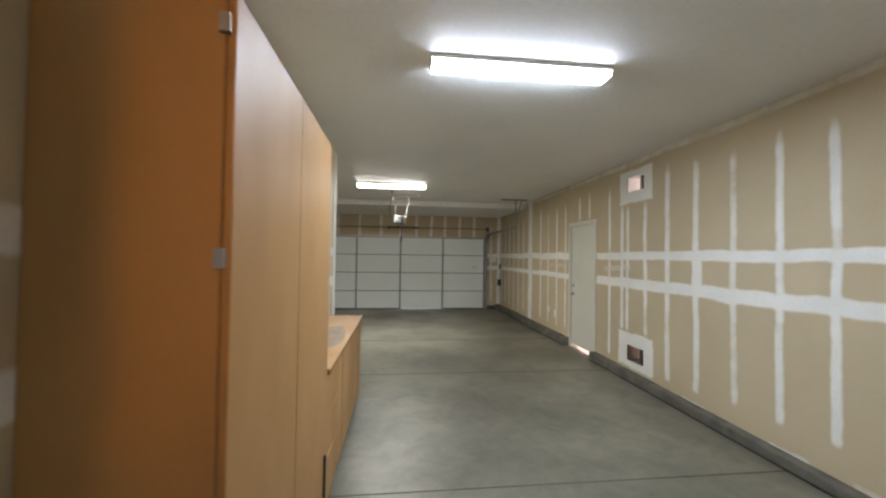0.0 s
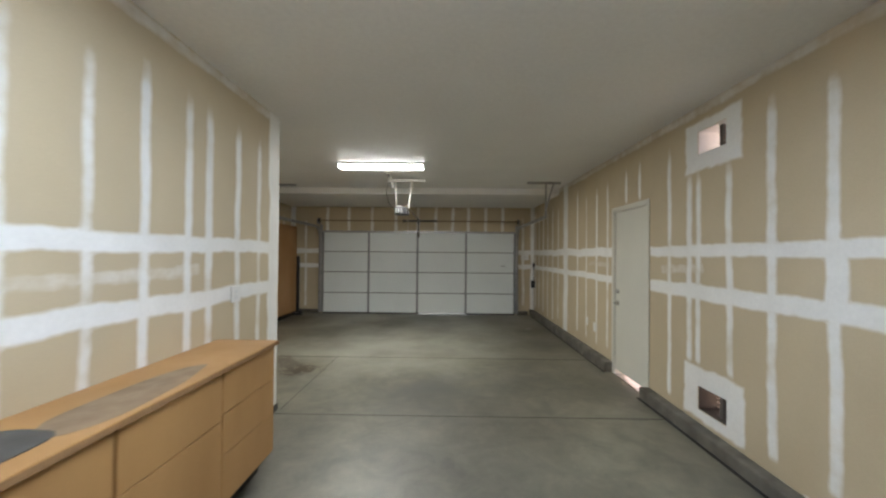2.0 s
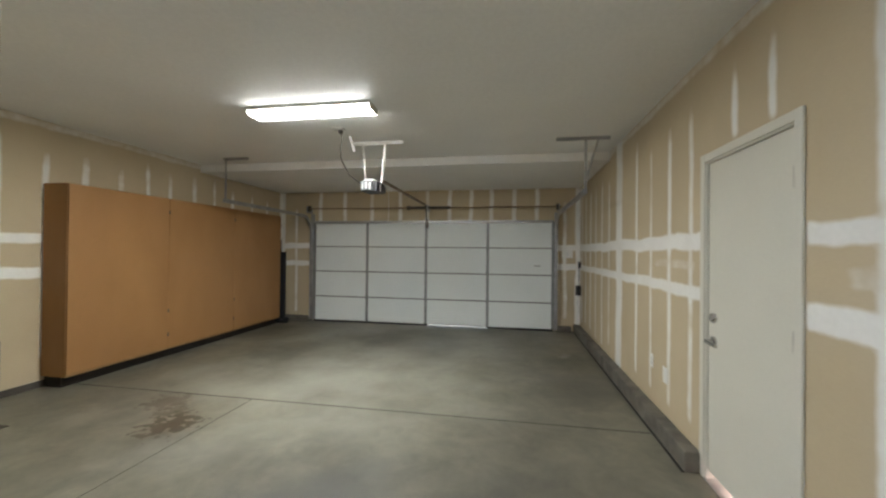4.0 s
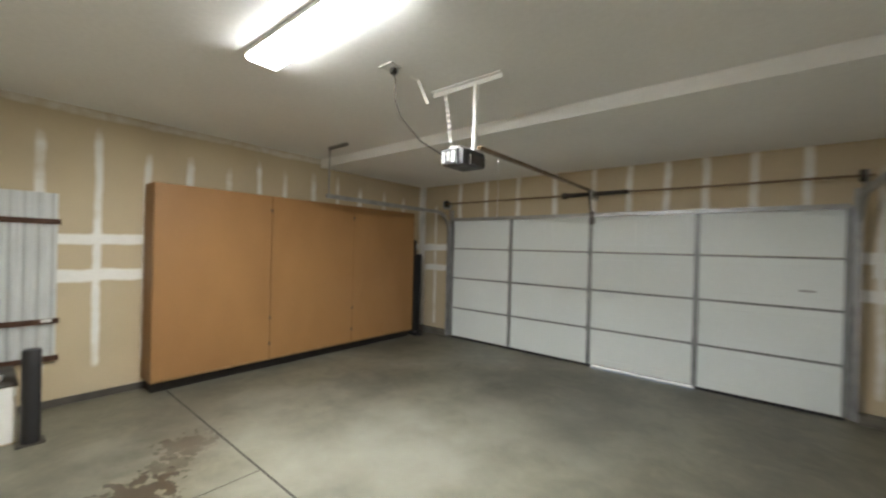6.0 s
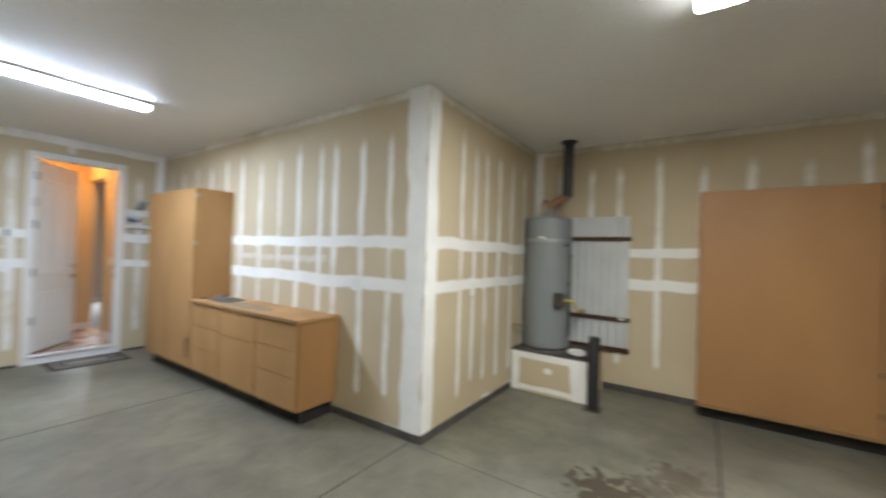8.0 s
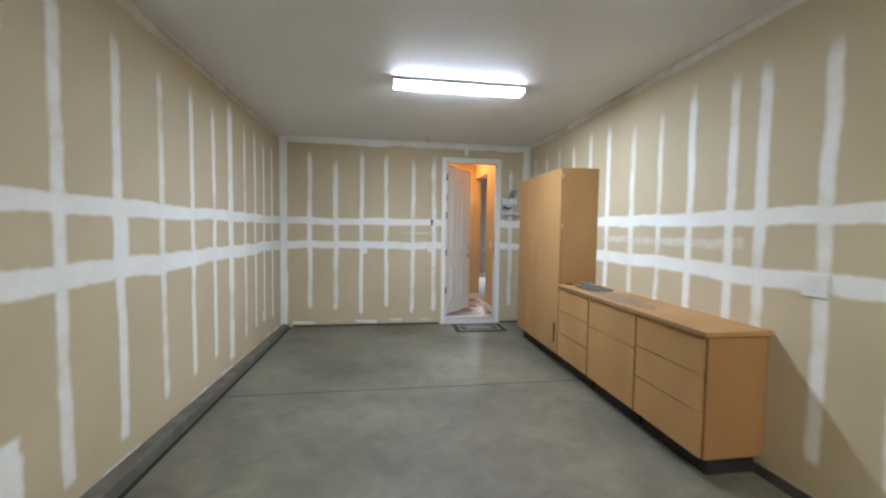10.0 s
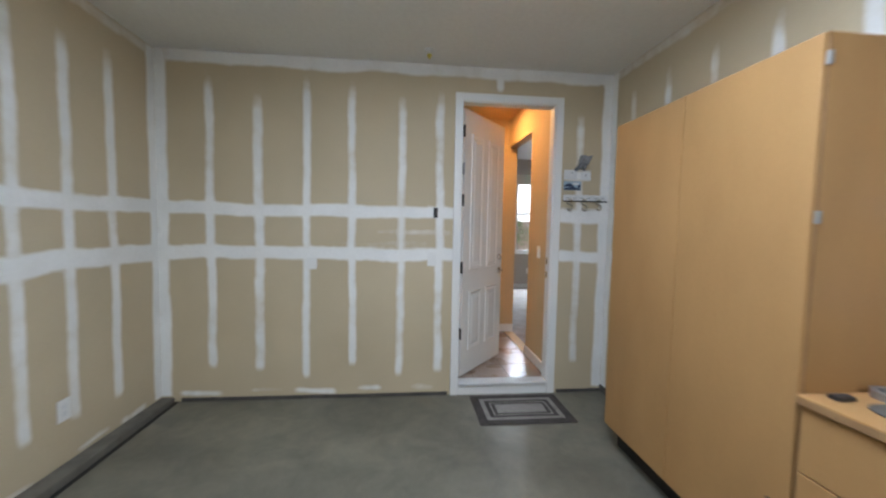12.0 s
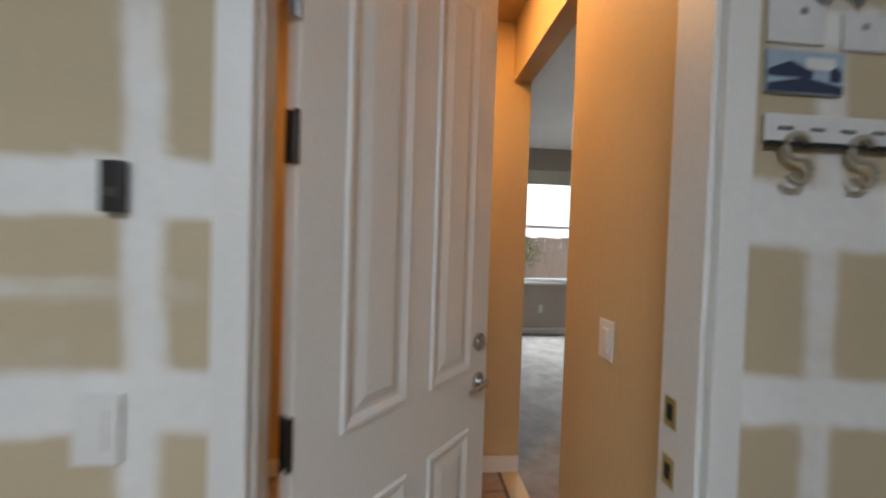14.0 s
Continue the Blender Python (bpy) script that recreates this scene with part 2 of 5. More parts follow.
GREY = material("grey_sheet", (0.085, 0.08, 0.07), 0.88, 0, (0.06, 0.057, 0.05), 9, 150, 0.5, 0.2)
YARD = material("dry_yard", (0.42, 0.38, 0.31), 0.9, 0, (0.34, 0.3, 0.24), 2, 40, 0.7, 0.3)
FENCE = material("weathered_board", (0.4, 0.32, 0.27), 0.8, 0, (0.3, 0.24, 0.2), 4, 60, 0.7, 0.3)
BENCHBROWN = material("worn_patch", (0.24, 0.165, 0.098), 0.55, 0, (0.17, 0.12, 0.075), 9, 120, 0.6, 0.1)
PAPERWHITE = material("paper_white", (0.72, 0.72, 0.7), 0.8, scale=9)
NAVY = material("print_navy", (0.03, 0.045, 0.09), 0.6, scale=9)
SKYBLUE = material("print_pale_blue", (0.36, 0.47, 0.56), 0.6, scale=9)
YELLOW = material("yellow_plastic", (0.6, 0.48, 0.08), 0.5, scale=9)
DAY = glowing("daylight_backdrop", (0.95, 0.97, 1.0, 2.2))
# emission stands in for sunlight on the wall outside the vents
PINKDAY = glowing("sunlit_stucco", (1.0, 0.74, 0.68, 3.6))
TUBE_A, TUBE_B = glowing("diffuser_cool", LAMP_ENTRY), glowing("diffuser_neutral", LAMP_BAY)
SIDE_A, SIDE_B = glowing("diffuser_side_cool", (*LAMP_ENTRY[:3], LAMP_ENTRY[3] * SIDES_ENTRY)), glowing("diffuser_side_neutral", (*LAMP_BAY[:3], LAMP_BAY[3] * SIDES_BAY))
CAN = glowing("can_lamp", LAMP_HALL)
GLASS = glass("clear_glass")


# ---- mesh helpers ----
def box(bm, x0, x1, y0, y1, z0, z1, bevel=0.0):
    vs = bmesh.ops.create_cube(bm, size=1)["verts"]
    c = Vector(((x0 + x1) / 2, (y0 + y1) / 2, (z0 + z1) / 2))
    s = Vector((x1 - x0, y1 - y0, z1 - z0))
    for v in vs:
        v.co = Vector((v.co.x * s.x, v.co.y * s.y, v.co.z * s.z)) + c
    if bevel:
        es = list({e for v in vs for e in v.link_edges})
        bmesh.ops.bevel(bm, geom=es, offset=bevel, segments=2, affect="EDGES", profile=0.6)
    return bm


def boxes(*rows, bevel=0.0):
    bm = bmesh.new()
    for r in rows:
        box(bm, *r, bevel=bevel)
    return bm


def rod(bm, a, b, r, n=14, r2=None):
    a, b = Vector(a), Vector(b)
    d = b - a
    m = Matrix.Translation((a + b) / 2) @ d.to_track_quat("Z", "Y").to_matrix().to_4x4()
    bmesh.ops.create_cone(bm, cap_ends=True, segments=n, radius1=r, radius2=r if r2 is None else r2, depth=d.length, matrix=m)
    return bm


def tube(bm, pts, r, n=10):
    """A round pipe or cord swept along a row of points."""
    pts = [Vector(p) for p in pts]
    rings = []
    for i, p in enumerate(pts):
        d = (pts[min(i + 1, len(pts) - 1)] - pts[max(i - 1, 0)]).normalized()
        q = d.to_track_quat("Z", "Y")
        rings.append([bm.verts.new(p + q @ Vector((r * math.cos(2 * math.pi * k / n), r * math.sin(2 * math.pi * k / n), 0))) for k in range(n)])
    for a, b in zip(rings, rings[1:]):
        for k in range(n):
            bm.faces.new((a[k], a[(k + 1) % n], b[(k + 1) % n], b[k]))
    bm.faces.new(rings[0])
    bm.faces.new(rings[-1])
    bmesh.ops.recalc_face_normals(bm, faces=bm.faces[:])
    return bm


def lathe(bm, cx, cy, prof, n=40):
    """A turned body: prof is rows of radius and height."""
    rings = []
    for r, z in prof:
        rings.append([bm.verts.new((cx + r * math.cos(2 * math.pi * k / n), cy + r * math.sin(2 * math.pi * k / n), z)) for k in range(n)])
    for a, b in zip(rings, rings[1:]):
        for k in range(n):
            bm.faces.new((a[k], a[(k + 1) % n], b[(k + 1) % n], b[k]))
    bm.faces.new(rings[0])
    bm.faces.new(rings[-1])
    bmesh.ops.recalc_face_normals(bm, faces=bm.faces[:])
    return bm


def mesh(name, bm, mat, smooth=False):
    me = bpy.data.meshes.new(name)
    bm.normal_update()
    bm.to_mesh(me)
    bm.free()
    me.materials.append(mat)
    if smooth:
        me.polygons.foreach_set("use_smooth", [True] * len(me.polygons))
        me.set_sharp_from_angle(angle=radians(40))
    return me


def part(name, bm, mat, parent, label="", smooth=False):
    ob = new(name, mesh(name, bm, mat, smooth))
    ob.parent = parent
    if parent.parent is None:
        ob.matrix_parent_inverse = Matrix.Translation(parent.location).inverted()
    if label:
        tagged(ob, label=label)
    return ob


def thing(name, base, label, category, group="", kind=""):
    ob = new(name)
    ob.location = base
    ob.empty_display_size = 0.1
    return tagged(ob, label, category, group, kind)


def fz(y):
    """Height of the slab: it falls a little towards the house."""
    return -0.044 * max(0.0, 1 - max(y, 0.0) / 4.96)


def settle(bm, below=9.0):
    """Lets the vertices lower than a height follow the slab."""
    for v in bm.verts:
        if v.co.z < below:
            v.co.z += fz(v.co.y)
    return bm


def setting(name, bm, mat, label, category, smooth=False):
    return tagged(new(name, mesh(name, bm, mat, smooth)), label, category, "", "structure")


def wall_mesh(o, u, n_out, length, height, thick, holes=()):
    """A wall from corner o along u, with thickness away from the room, and openings (u0, u1, z0, z1) through it."""
    o, u, n_out = Vector(o), Vector(u), Vector(n_out)
    us = sorted({0, length, *[h[0] for h in holes], *[h[1] for h in holes]})
    holes = [(*h[:2], h[2] or -0.08, h[3]) for h in holes]
    zs = sorted({-0.08, height, *[h[2] for h in holes], *[h[3] for h in holes]})
    solid = {}
    for i in range(len(us) - 1):
        for j in range(len(zs) - 1):
            c, d = (us[i] + us[i + 1]) / 2, (zs[j] + zs[j + 1]) / 2
            solid[i, j] = not any(h[0] < c < h[1] and h[2] < d < h[3] for h in holes)
    bm = bmesh.new()

    def v(a, z, k):
        return bm.verts.new(o + u * a + Vector((0, 0, z)) + n_out * (thick * k))

    for (i, j), s in solid.items():
        if not s:
            continue
        a, b, c, d = us[i], us[i + 1], zs[j], zs[j + 1]
        for k in (0, 1):
            bm.faces.new((v(a, c, k), v(b, c, k), v(b, d, k), v(a, d, k)))
        for di, dj, p, q in ((-1, 0, (a, c), (a, d)), (1, 0, (b, c), (b, d)), (0, -1, (a, c), (b, c)), (0, 1, (a, d), (b, d))):
            if not solid.get((i + di, j + dj), False):
                bm.faces.new((v(*p, 0), v(*q, 0), v(*q, 1), v(*p, 1)))
    bmesh.ops.remove_doubles(bm, verts=bm.verts[:], dist=1e-5)
    bmesh.ops.recalc_face_normals(bm, faces=bm.faces[:])
    return bm


COATS = {}


def strip(parent, o, u, inward, a0, z0, a1, z1, width, ragged=1.0, ends=(0.0, 0.0), coat=1.0):
    """One taped joint on a wall, from (a0, z0) to (a1, z1): a ragged coat of compound."""
    COATS.setdefault(parent.name, []).append(("strip", a0, z0, a1, z1, width, ragged, ends, coat))


def patch(parent, o, u, inward, a0, z0, a1, z1):
    """A skimmed patch of compound."""
    COATS.setdefault(parent.name, []).append(("patch", a0, z0, a1, z1, 0, 1, (0, 0), 1))


def waver(rng, t, step):
    """A smooth wandering line of about -1 to 1 along t, its waves about step metres long."""
    out = np.zeros_like(t)
    for k in (0.6, 1.0, 1.7, 2.9):
        f = 2 * math.pi / step * k * rng.uniform(0.8, 1.25)
        out += np.sin(f * t + rng.uniform(0, 6.28)) * rng.uniform(0.2, 0.5) / k ** 0.4
    return out


def skim(parent, o, u, inward, length, height, holes=(), res=0.02, gap=0.0012):
    """The finished face of a board wall: paper, with all its coats of compound feathered over it."""
    rng = np.random.default_rng(sum(map(ord, parent.name)))
    us = np.unique(np.round(np.concatenate([np.linspace(0, length, int(length / res) + 2), *[np.array(h[:2]) for h in holes]]), 5))
    zs = np.unique(np.round(np.concatenate([np.linspace(0.012, height - 0.001, int(height / res) + 2), *[np.array([max(0.012, h[2]), h[3]]) for h in holes]]), 5))
    A, Z = np.meshgrid(us, zs, indexing="ij")
    cover = np.zeros_like(A)
    for kind, a0, z0, a1, z1, width, ragged, ends, coat in COATS.get(parent.name, []):
        if kind == "patch":
            e = np.minimum.reduce([A - a0, a1 - A, Z - z0, z1 - Z])
            e = e + 0.012 * waver(rng, A + Z * 1.3, 0.35)
            c = np.clip(e / 0.05, 0, 1)
        else:
            L = math.hypot(a1 - a0, z1 - z0)
            da, dz = (a1 - a0) / L, (z1 - z0) / L
            t = (A - a0) * da + (Z - z0) * dz
            d = -(A - a0) * dz + (Z - z0) * da - 0.1 * width * waver(rng, t, 1.3)
            half = [width / 2 * (1 + 0.12 * ragged * waver(rng, t, 0.9) + 0.04 * ragged * waver(rng, t, 0.17)) for _ in (0, 1)]
            lim = np.where(d > 0, half[0], half[1])
            f = 0.024 + 0.14 * width
            c = np.clip((lim + f * 0.6 - np.abs(d)) / f, 0, 1)
            lo = np.clip(t / 0.07 + 0.3, 0, 1) if ends[0] < 1 else (t > -0.01)
            hi = np.clip((L - t) / (0.07 if ends[1] < 0.15 else 0.25) + 0.3, 0, 1) if ends[1] < 1 else (t < L + 0.01)
            fade = 1 - 0.25 * np.clip(waver(rng, t, 1.1), 0, 1) * (coat < 1)
            c = c * lo * hi * coat * fade
        cover = np.maximum(cover, c)
    o, u, inward = Vector(o), Vector(u), Vector(inward)
    base = np.array(o + inward * gap)
    drop = np.array([fz(float(base[1] + a * u.y)) for a in us])[:, None] * np.clip(1 - Z / 0.4, 0, 1)
    co = base + A[..., None] * np.array(u) + (Z + drop)[..., None] * np.array((0, 0, 1.0))
    n, m = A.shape
    idx = np.arange(n * m).reshape(n, m)
    quads = np.stack([idx[:-1, :-1], idx[1:, :-1], idx[1:, 1:], idx[:-1, 1:]], -1).reshape(-1, 4)
    ca, cz = (us[:-1] + us[1:]) / 2, (zs[:-1] + zs[1:]) / 2
    keep = np.ones((n - 1, m - 1), bool)
    for h in holes:
        keep &= ~(((ca > h[0]) & (ca < h[1]))[:, None] & ((cz > h[2]) & (cz < h[3]))[None, :])
    quads = quads[keep.reshape(-1)]
    me = bpy.data.meshes.new("board_face")
    me.from_pydata(co.reshape(-1, 3).tolist(), [], quads.tolist())
    at = me.attributes.new("cover", "FLOAT", "POINT")
    at.data.foreach_set("value", cover.reshape(-1).astype(np.float32))
    me.materials.append(MUD)
    ob = new("board_face", me)
    ob.parent = parent
    if parent.parent is None:
        ob.matrix_parent_inverse = Matrix.Translation(parent.location).inverted()
    return ob


# ---- structure ----
H, RX, LX, CY, GY = 2.83, 3.83, -2.36, 5.05, 11.13
T = 0.15
SOF_Y, SOF_Z = 8.9, 2.715
FL = 0.06   # house floor above the slab

floor = setting("floor", settle(boxes((LX - 0.3, RX + 0.3, -0.06, 4.96, -0.2, 0), (LX - 0.3, RX + 0.3, 4.96, GY + 0.3, -0.2, 0))), SLAB,
                "grey trowelled concrete garage slab with stains and joints", "floor")
# saw-cut control joints, filled with dirt
for row in ((0.0, RX, 2.485, 2.497, 0.0005, 0.002), (0.0, RX, 4.955, 4.969, 0.0005, 0.002), (LX, RX, 6.965, 6.981, 0.0005, 0.002), (0.034, 0.041, 5.06, 6.96, 0.0005, 0.002)):
    part("control_joint", settle(boxes(row)), GAP, floor)

ceiling = setting("ceiling", boxes((LX - 0.2, RX + 0.2, -0.15, GY + 0.2, H, H + 0.15)), CEIL,
                  "painted textured grey-white garage ceiling", "ceiling")
soffit = setting("soffit", boxes((LX, RX, SOF_Y, GY, SOF_Z, H - 0.002)), CEIL, "lowered painted soffit in front of the garage door", "soffit")
part("soffit_face", boxes((LX + 0.002, RX - 0.002, SOF_Y - 0.004, SOF_Y - 0.0005, SOF_Z - 0.002, H - 0.004)), SOFFIT, soffit, "white skimmed front face")

DX0, DX1, DTOP = 0.53, 1.34, 2.53      # door from the house
SY0, SY1, STOP = 5.54, 6.38, 2.10      # side door
V0, V1 = 4.36, 4.70                    # wall vents
GX0, GX1, GTOP = -1.55, 3.34, 2.10     # garage door

WALLS, SIZES = {}, {}


def wall(name, o, u, n_out, length, holes, label, thick=T):
    w = setting(name, wall_mesh(o, u, n_out, length, H, thick, holes), PAPER, label, "wall")
    WALLS[name] = (w, o, u, tuple(-c for c in n_out))
    SIZES[name] = (length, holes)
    return w


BOARD = "unpainted tan drywall wall with white taped joints"
wall("wall_entry", (0, 0, 0), (1, 0, 0), (0, -1, 0), RX, [(DX0 - 0.03, DX1 + 0.045, 0, DTOP + 0.03)], BOARD + " around the house door", 0.1)
wall("wall_right", (RX, -T, 0), (0, 1, 0), (1, 0, 0), GY + T,
     [(SY0 + T, SY1 + T, 0, STOP), (V0 + T, V1 + T, 2.41, 2.61), (V0 + T, V1 + T, 0.21, 0.41)], BOARD + ", a side door and two vents")
wall("wall_left", (0, -T, 0), (0, 1, 0), (-1, 0, 0), CY, [], BOARD + " behind the workbench cabinets")
wall("wall_return", (LX, CY, 0), (1, 0, 0), (0, -1, 0), -LX, [], BOARD + " beside the water heater")
wall("wall_bay", (LX, CY - T, 0), (0, 1, 0), (-1, 0, 0), GY - CY + T, [], BOARD + " behind the storage cabinets")
wall("wall_garage_door", (LX, GY, 0), (1, 0, 0), (0, 1, 0), RX - LX, [(GX0 - LX, GX1 - LX, 0, GTOP)], BOARD + " around the garage door")

LOW, UPP, BW = 1.215, 1.575, 0.105


def joints(name, a0, a1, studs, origin, gaps=(), low=0.2, high=2.62, shift=0.0, corners=(1, 1), top=True):
    """Taped seams of one wall: two level bands, uprights at the studs, the corners and the top."""
    w, o, u, inn = WALLS[name]
    rnd = random.Random(len(name) * 13 + len(studs))

    def spans(lo, hi, z):
        out, at = [], lo
        for g0, g1, gz0, gz1 in sorted(gaps):
            if gz0 <= z <= gz1:
                if g0 > at:
                    out.append((at, g0))
                at = max(at, g1)
        if at < hi:
            out.append((at, hi))
        return out
    for z in (LOW, UPP):
        for s0, s1 in spans(a0, a1, z):
            if s1 - s0 > 0.12:
                strip(w, o, u, inn, s0 - origin, z, s1 - origin, z, BW + rnd.uniform(-0.015, 0.02), 0.8, (1, 1))
    for s in studs:
        width = rnd.uniform(0.06, 0.082)
        z0, z1 = low + rnd.uniform(-0.05, 0.07), high + rnd.uniform(-0.1, 0.06)
        for g in gaps:
            if g[0] - 0.02 < s < g[1] + 0.02:
                if g[2] <= z0 < g[3]:
                    z0 = g[3]
                if g[2] < z1 <= g[3] + 0.1:
                    z1 = g[2]
        if z1 > z0 + 0.1:
            strip(w, o, u, inn, s - origin, z0, s + rnd.uniform(-0.012, 0.012) - origin, z1, width, 0.4, (0.1, 0.2), rnd.uniform(0.7, 0.95))
    for edge, on in ((a0, corners[0]), (a1, corners[1])):
        if on:
            sgn = 1 if edge == a0 else -1
            strip(w, o, u, inn, edge + sgn * 0.04 * on - origin, 0.06, edge + sgn * 0.04 * on - origin, H - 0.02, 0.09 * on, 0.4, (1, 1))
    if top:
        strip(w, o, u, inn, a0 - origin, H - 0.035, a1 - origin, H - 0.04, 0.12 if name == "wall_entry" else 0.085, 0.9, (1, 1), 0.96 if name == "wall_entry" else 0.6)
    # scraps of compound low on the board
    for k in range(int((a1 - a0) / 0.45)):
        s = a0 + 0.15 + k * 0.45 + rnd.uniform(-0.1, 0.1)
        if not any(g[0] - 0.4 < s < g[1] and g[2] < 0.2 for g in gaps) and s + 0.35 < a1:
            strip(w, o, u, inn, s - origin, rnd.uniform(0.05, 0.08), s + rnd.uniform(0.2, 0.42) - origin, rnd.uniform(0.05, 0.08), rnd.uniform(0.025, 0.05), 2.0, (0, 0), rnd.uniform(0.5, 0.95))


joints("wall_entry", 0, RX, [3.42, 3.04, 2.66, 2.275, 1.87, 1.53, 0.28], 0, [(0.44, 1.42, 0, 2.6)])
we, eo, eu, ei = WALLS["wall_entry"]
strip(we, eo, eu, ei, 1.03, 2.62, 1.03, H - 0.04, 0.06, 0.8, (0.3, 1))
patch(we, eo, eu, ei, 0.16, 1.87, 0.45, 2.0)
strip(we, eo, eu, ei, 1.4, 1.4, 2.1, 1.41, 0.05, 1.4, (0, 0), 0.5)
strip(we, eo, eu, ei, 1.6, 1.3, 2.4, 1.29, 0.06, 1.4, (0, 0), 0.35)
patch(we, eo, eu, ei, 1.57, 1.58, 1.66, 1.66)
joints("wall_right", 0, GY, [0.47, 0.83, 1.15, 1.49, 2.26, 2.66, 3.08, 3.52, 3.94, 4.33, 4.7, 4.82, 5.13, 6.6, 6.98, 7.4, 7.82, 8.95, 9.35, 9.75, 10.15, 10.55, 10.9],
       -T, [(SY0 - 0.06, SY1 + 0.06, 0, 2.16), (4.2, 4.9, 0, 0.58), (4.2, 4.9, 2.3, 2.7)])
wr, ro, ru, ri = WALLS["wall_right"]
for y in (5.72, 6.05):
    strip(wr, ro, ru, ri, y + T, 2.15, y + T, 2.62, 0.055, 0.8, (0.3, 0.2))
strip(wr, ro, ru, ri, 1.885 + T, 0.12, 1.885 + T, H - 0.1, 0.12, 0.4, (0.1, 0.2), 0.9)
strip(wr, ro, ru, ri, 8.47 + T, 0.06, 8.47 + T, H - 0.02, 0.25, 0.3, (1, 1))
strip(wr, ro, ru, ri, 3.52 + T, LOW, 3.52 + T, UPP, 0.13, 0.5, (1, 1))
patch(wr, ro, ru, ri, 4.17 + T, 2.24, 4.9 + T, 2.72)
patch(wr, ro, ru, ri, 4.15 + T, 0.1, 4.92 + T, 0.6)
strip(wr, ro, ru, ri, 4.6 + T, 1.42, 5.3 + T, 1.4, 0.09, 1.2, (0, 0), 0.5)
strip(wr, ro, ru, ri, 6.5 + T, 1.4, 7.4 + T, 1.41, 0.08, 1.2, (0, 0), 0.5)
WALLS["wall_left"] = (WALLS["wall_left"][0], (0, -T, 0), (0, 1, 0), (1, 0, 0))
SIZES["wall_left"] = (CY + T, [])
joints("wall_left", 0, CY, [0.34, 0.74, 1.15, 1.55, 1.93, 2.3, 2.7, 3.07, 3.41, 3.76, 3.97, 4.33, 4.66], -T, (), low=0.24, corners=(1, 0))
wl, lo_, lu, li = WALLS["wall_left"]
strip(wl, lo_, lu, li, 4.95 + T, 0.06, 4.95 + T, H - 0.01, 0.21, 0.25, (1, 1))
strip(wl, lo_, lu, li, 2.2 + T, 1.4, 3.9 + T, 1.4, 0.08, 1.2, (0, 0), 0.5)
joints("wall_return", LX, 0, [-0.53, -0.76, -1.0, -1.28, -1.6, -1.95], LX, (), low=0.24, corners=(1, 0))
wt, to_, tu, ti = WALLS["wall_return"]
strip(wt, to_, tu, ti, -0.075 - LX, 0.06, -0.075 - LX, H - 0.01, 0.15, 0.25, (1, 1))
joints("wall_bay", CY, GY, [5.35, 5.73, 6.05, 6.44, 6.83, 7.23, 7.63, 8.01, 8.36, 8.78, 9.2, 9.62, 10.14, 10.6], CY - T, (), low=0.24)
wb, bo, bu, bi = WALLS["wall_bay"]
joints("wall_garage_door", LX, RX, [-2.0, 3.56], LX, [(GX0 - 0.05, GX1 + 0.05, 0, 2.2)], high=2.5, top=False)
wg, go, gu, gi = WALLS["wall_garage_door"]
for x in (3.03, 2.6, 2.16, 1.76, 1.33, 0.87, 0.3, -0.3, -0.9, -1.45):
    strip(wg, go, gu, gi, x - LX, 2.1, x - LX, SOF_Z, 0.085, 0.9, (1, 1), 0.8)

for name, (w, o, u, inn) in WALLS.items():
    skim(w, o, u, inn, SIZES[name][0], H, SIZES[name][1])

# kerb along the side wall, footing strips along the others
bm = boxes((3.72, RX - 0.003, 0.012, SY0 - 0.03, -0.003, 0.12), (3.72, RX - 0.003, SY1 + 0.03, GY - 0.004, 0, 0.14), bevel=0.014)
for v in bm.verts:
    if v.co.y < 1 and v.co.z > 0.05:
        v.co.z -= 0.075
kerb = setting("kerb", settle(bm), KERB,
               "rough concrete kerb along the side wall", "kerb")
# the last two strips, at the entry wall, paint the shadow line below the board
foot = setting("footing", settle(boxes((0.001, 0.012, 0.0, CY + 0.012, 0, 0.065), (LX + 0.7, 0.012, CY + 0.0005, CY + 0.012, 0, 0.066), (LX + 0.001, LX + 0.012, 5.9, GY, 0, 0.07),
                                (0.012, DX0 - 0.1, 0.001, 0.01, 0, 0.028), (DX1 + 0.1, 3.67, 0.001, 0.012, 0, 0.03))), GAP, "dark footing and painted shadow line under the drywall", "footing")
setting("kerb_joint", settle(boxes((3.69, 3.7195, 0.012, 4.96, 0.0004, 0.0022), (3.69, 3.7195, 4.96, SY0 - 0.03, 0.0004, 0.0022), (3.7, 3.7195, SY1 + 0.03, GY - 0.13, 0.0004, 0.0022))), KICK, "dark joint along the kerb", "joint")
kg = setting("kerb_garage", boxes((LX + 0.003, GX0 - 0.06, GY - 0.12, GY - 0.003, 0, 0.1), (GX1 + 0.06, 3.665, GY - 0.12, GY - 0.003, 0, 0.1), bevel=0.01), KERB,
             "short concrete kerb beside the garage door", "kerb")


# ---- house door, hall and room beyond ----
TE = 0.1    # thickness of the door wall
frame_d = setting("door_frame", settle(boxes((DX1 + 0.022, DX1 + 0.044, -TE - 0.004, 0.004, 0, DTOP + 0.028), (DX0 - 0.029, DX0 + 0.002, -TE - 0.004, 0.004, 0, DTOP + 0.028),
                                      (DX0 + 0.002, DX1 + 0.022, -TE - 0.004, 0.004, DTOP, DTOP + 0.028), bevel=0.003), 0.05), WHITE, "white painted jamb of the house door", "door frame")
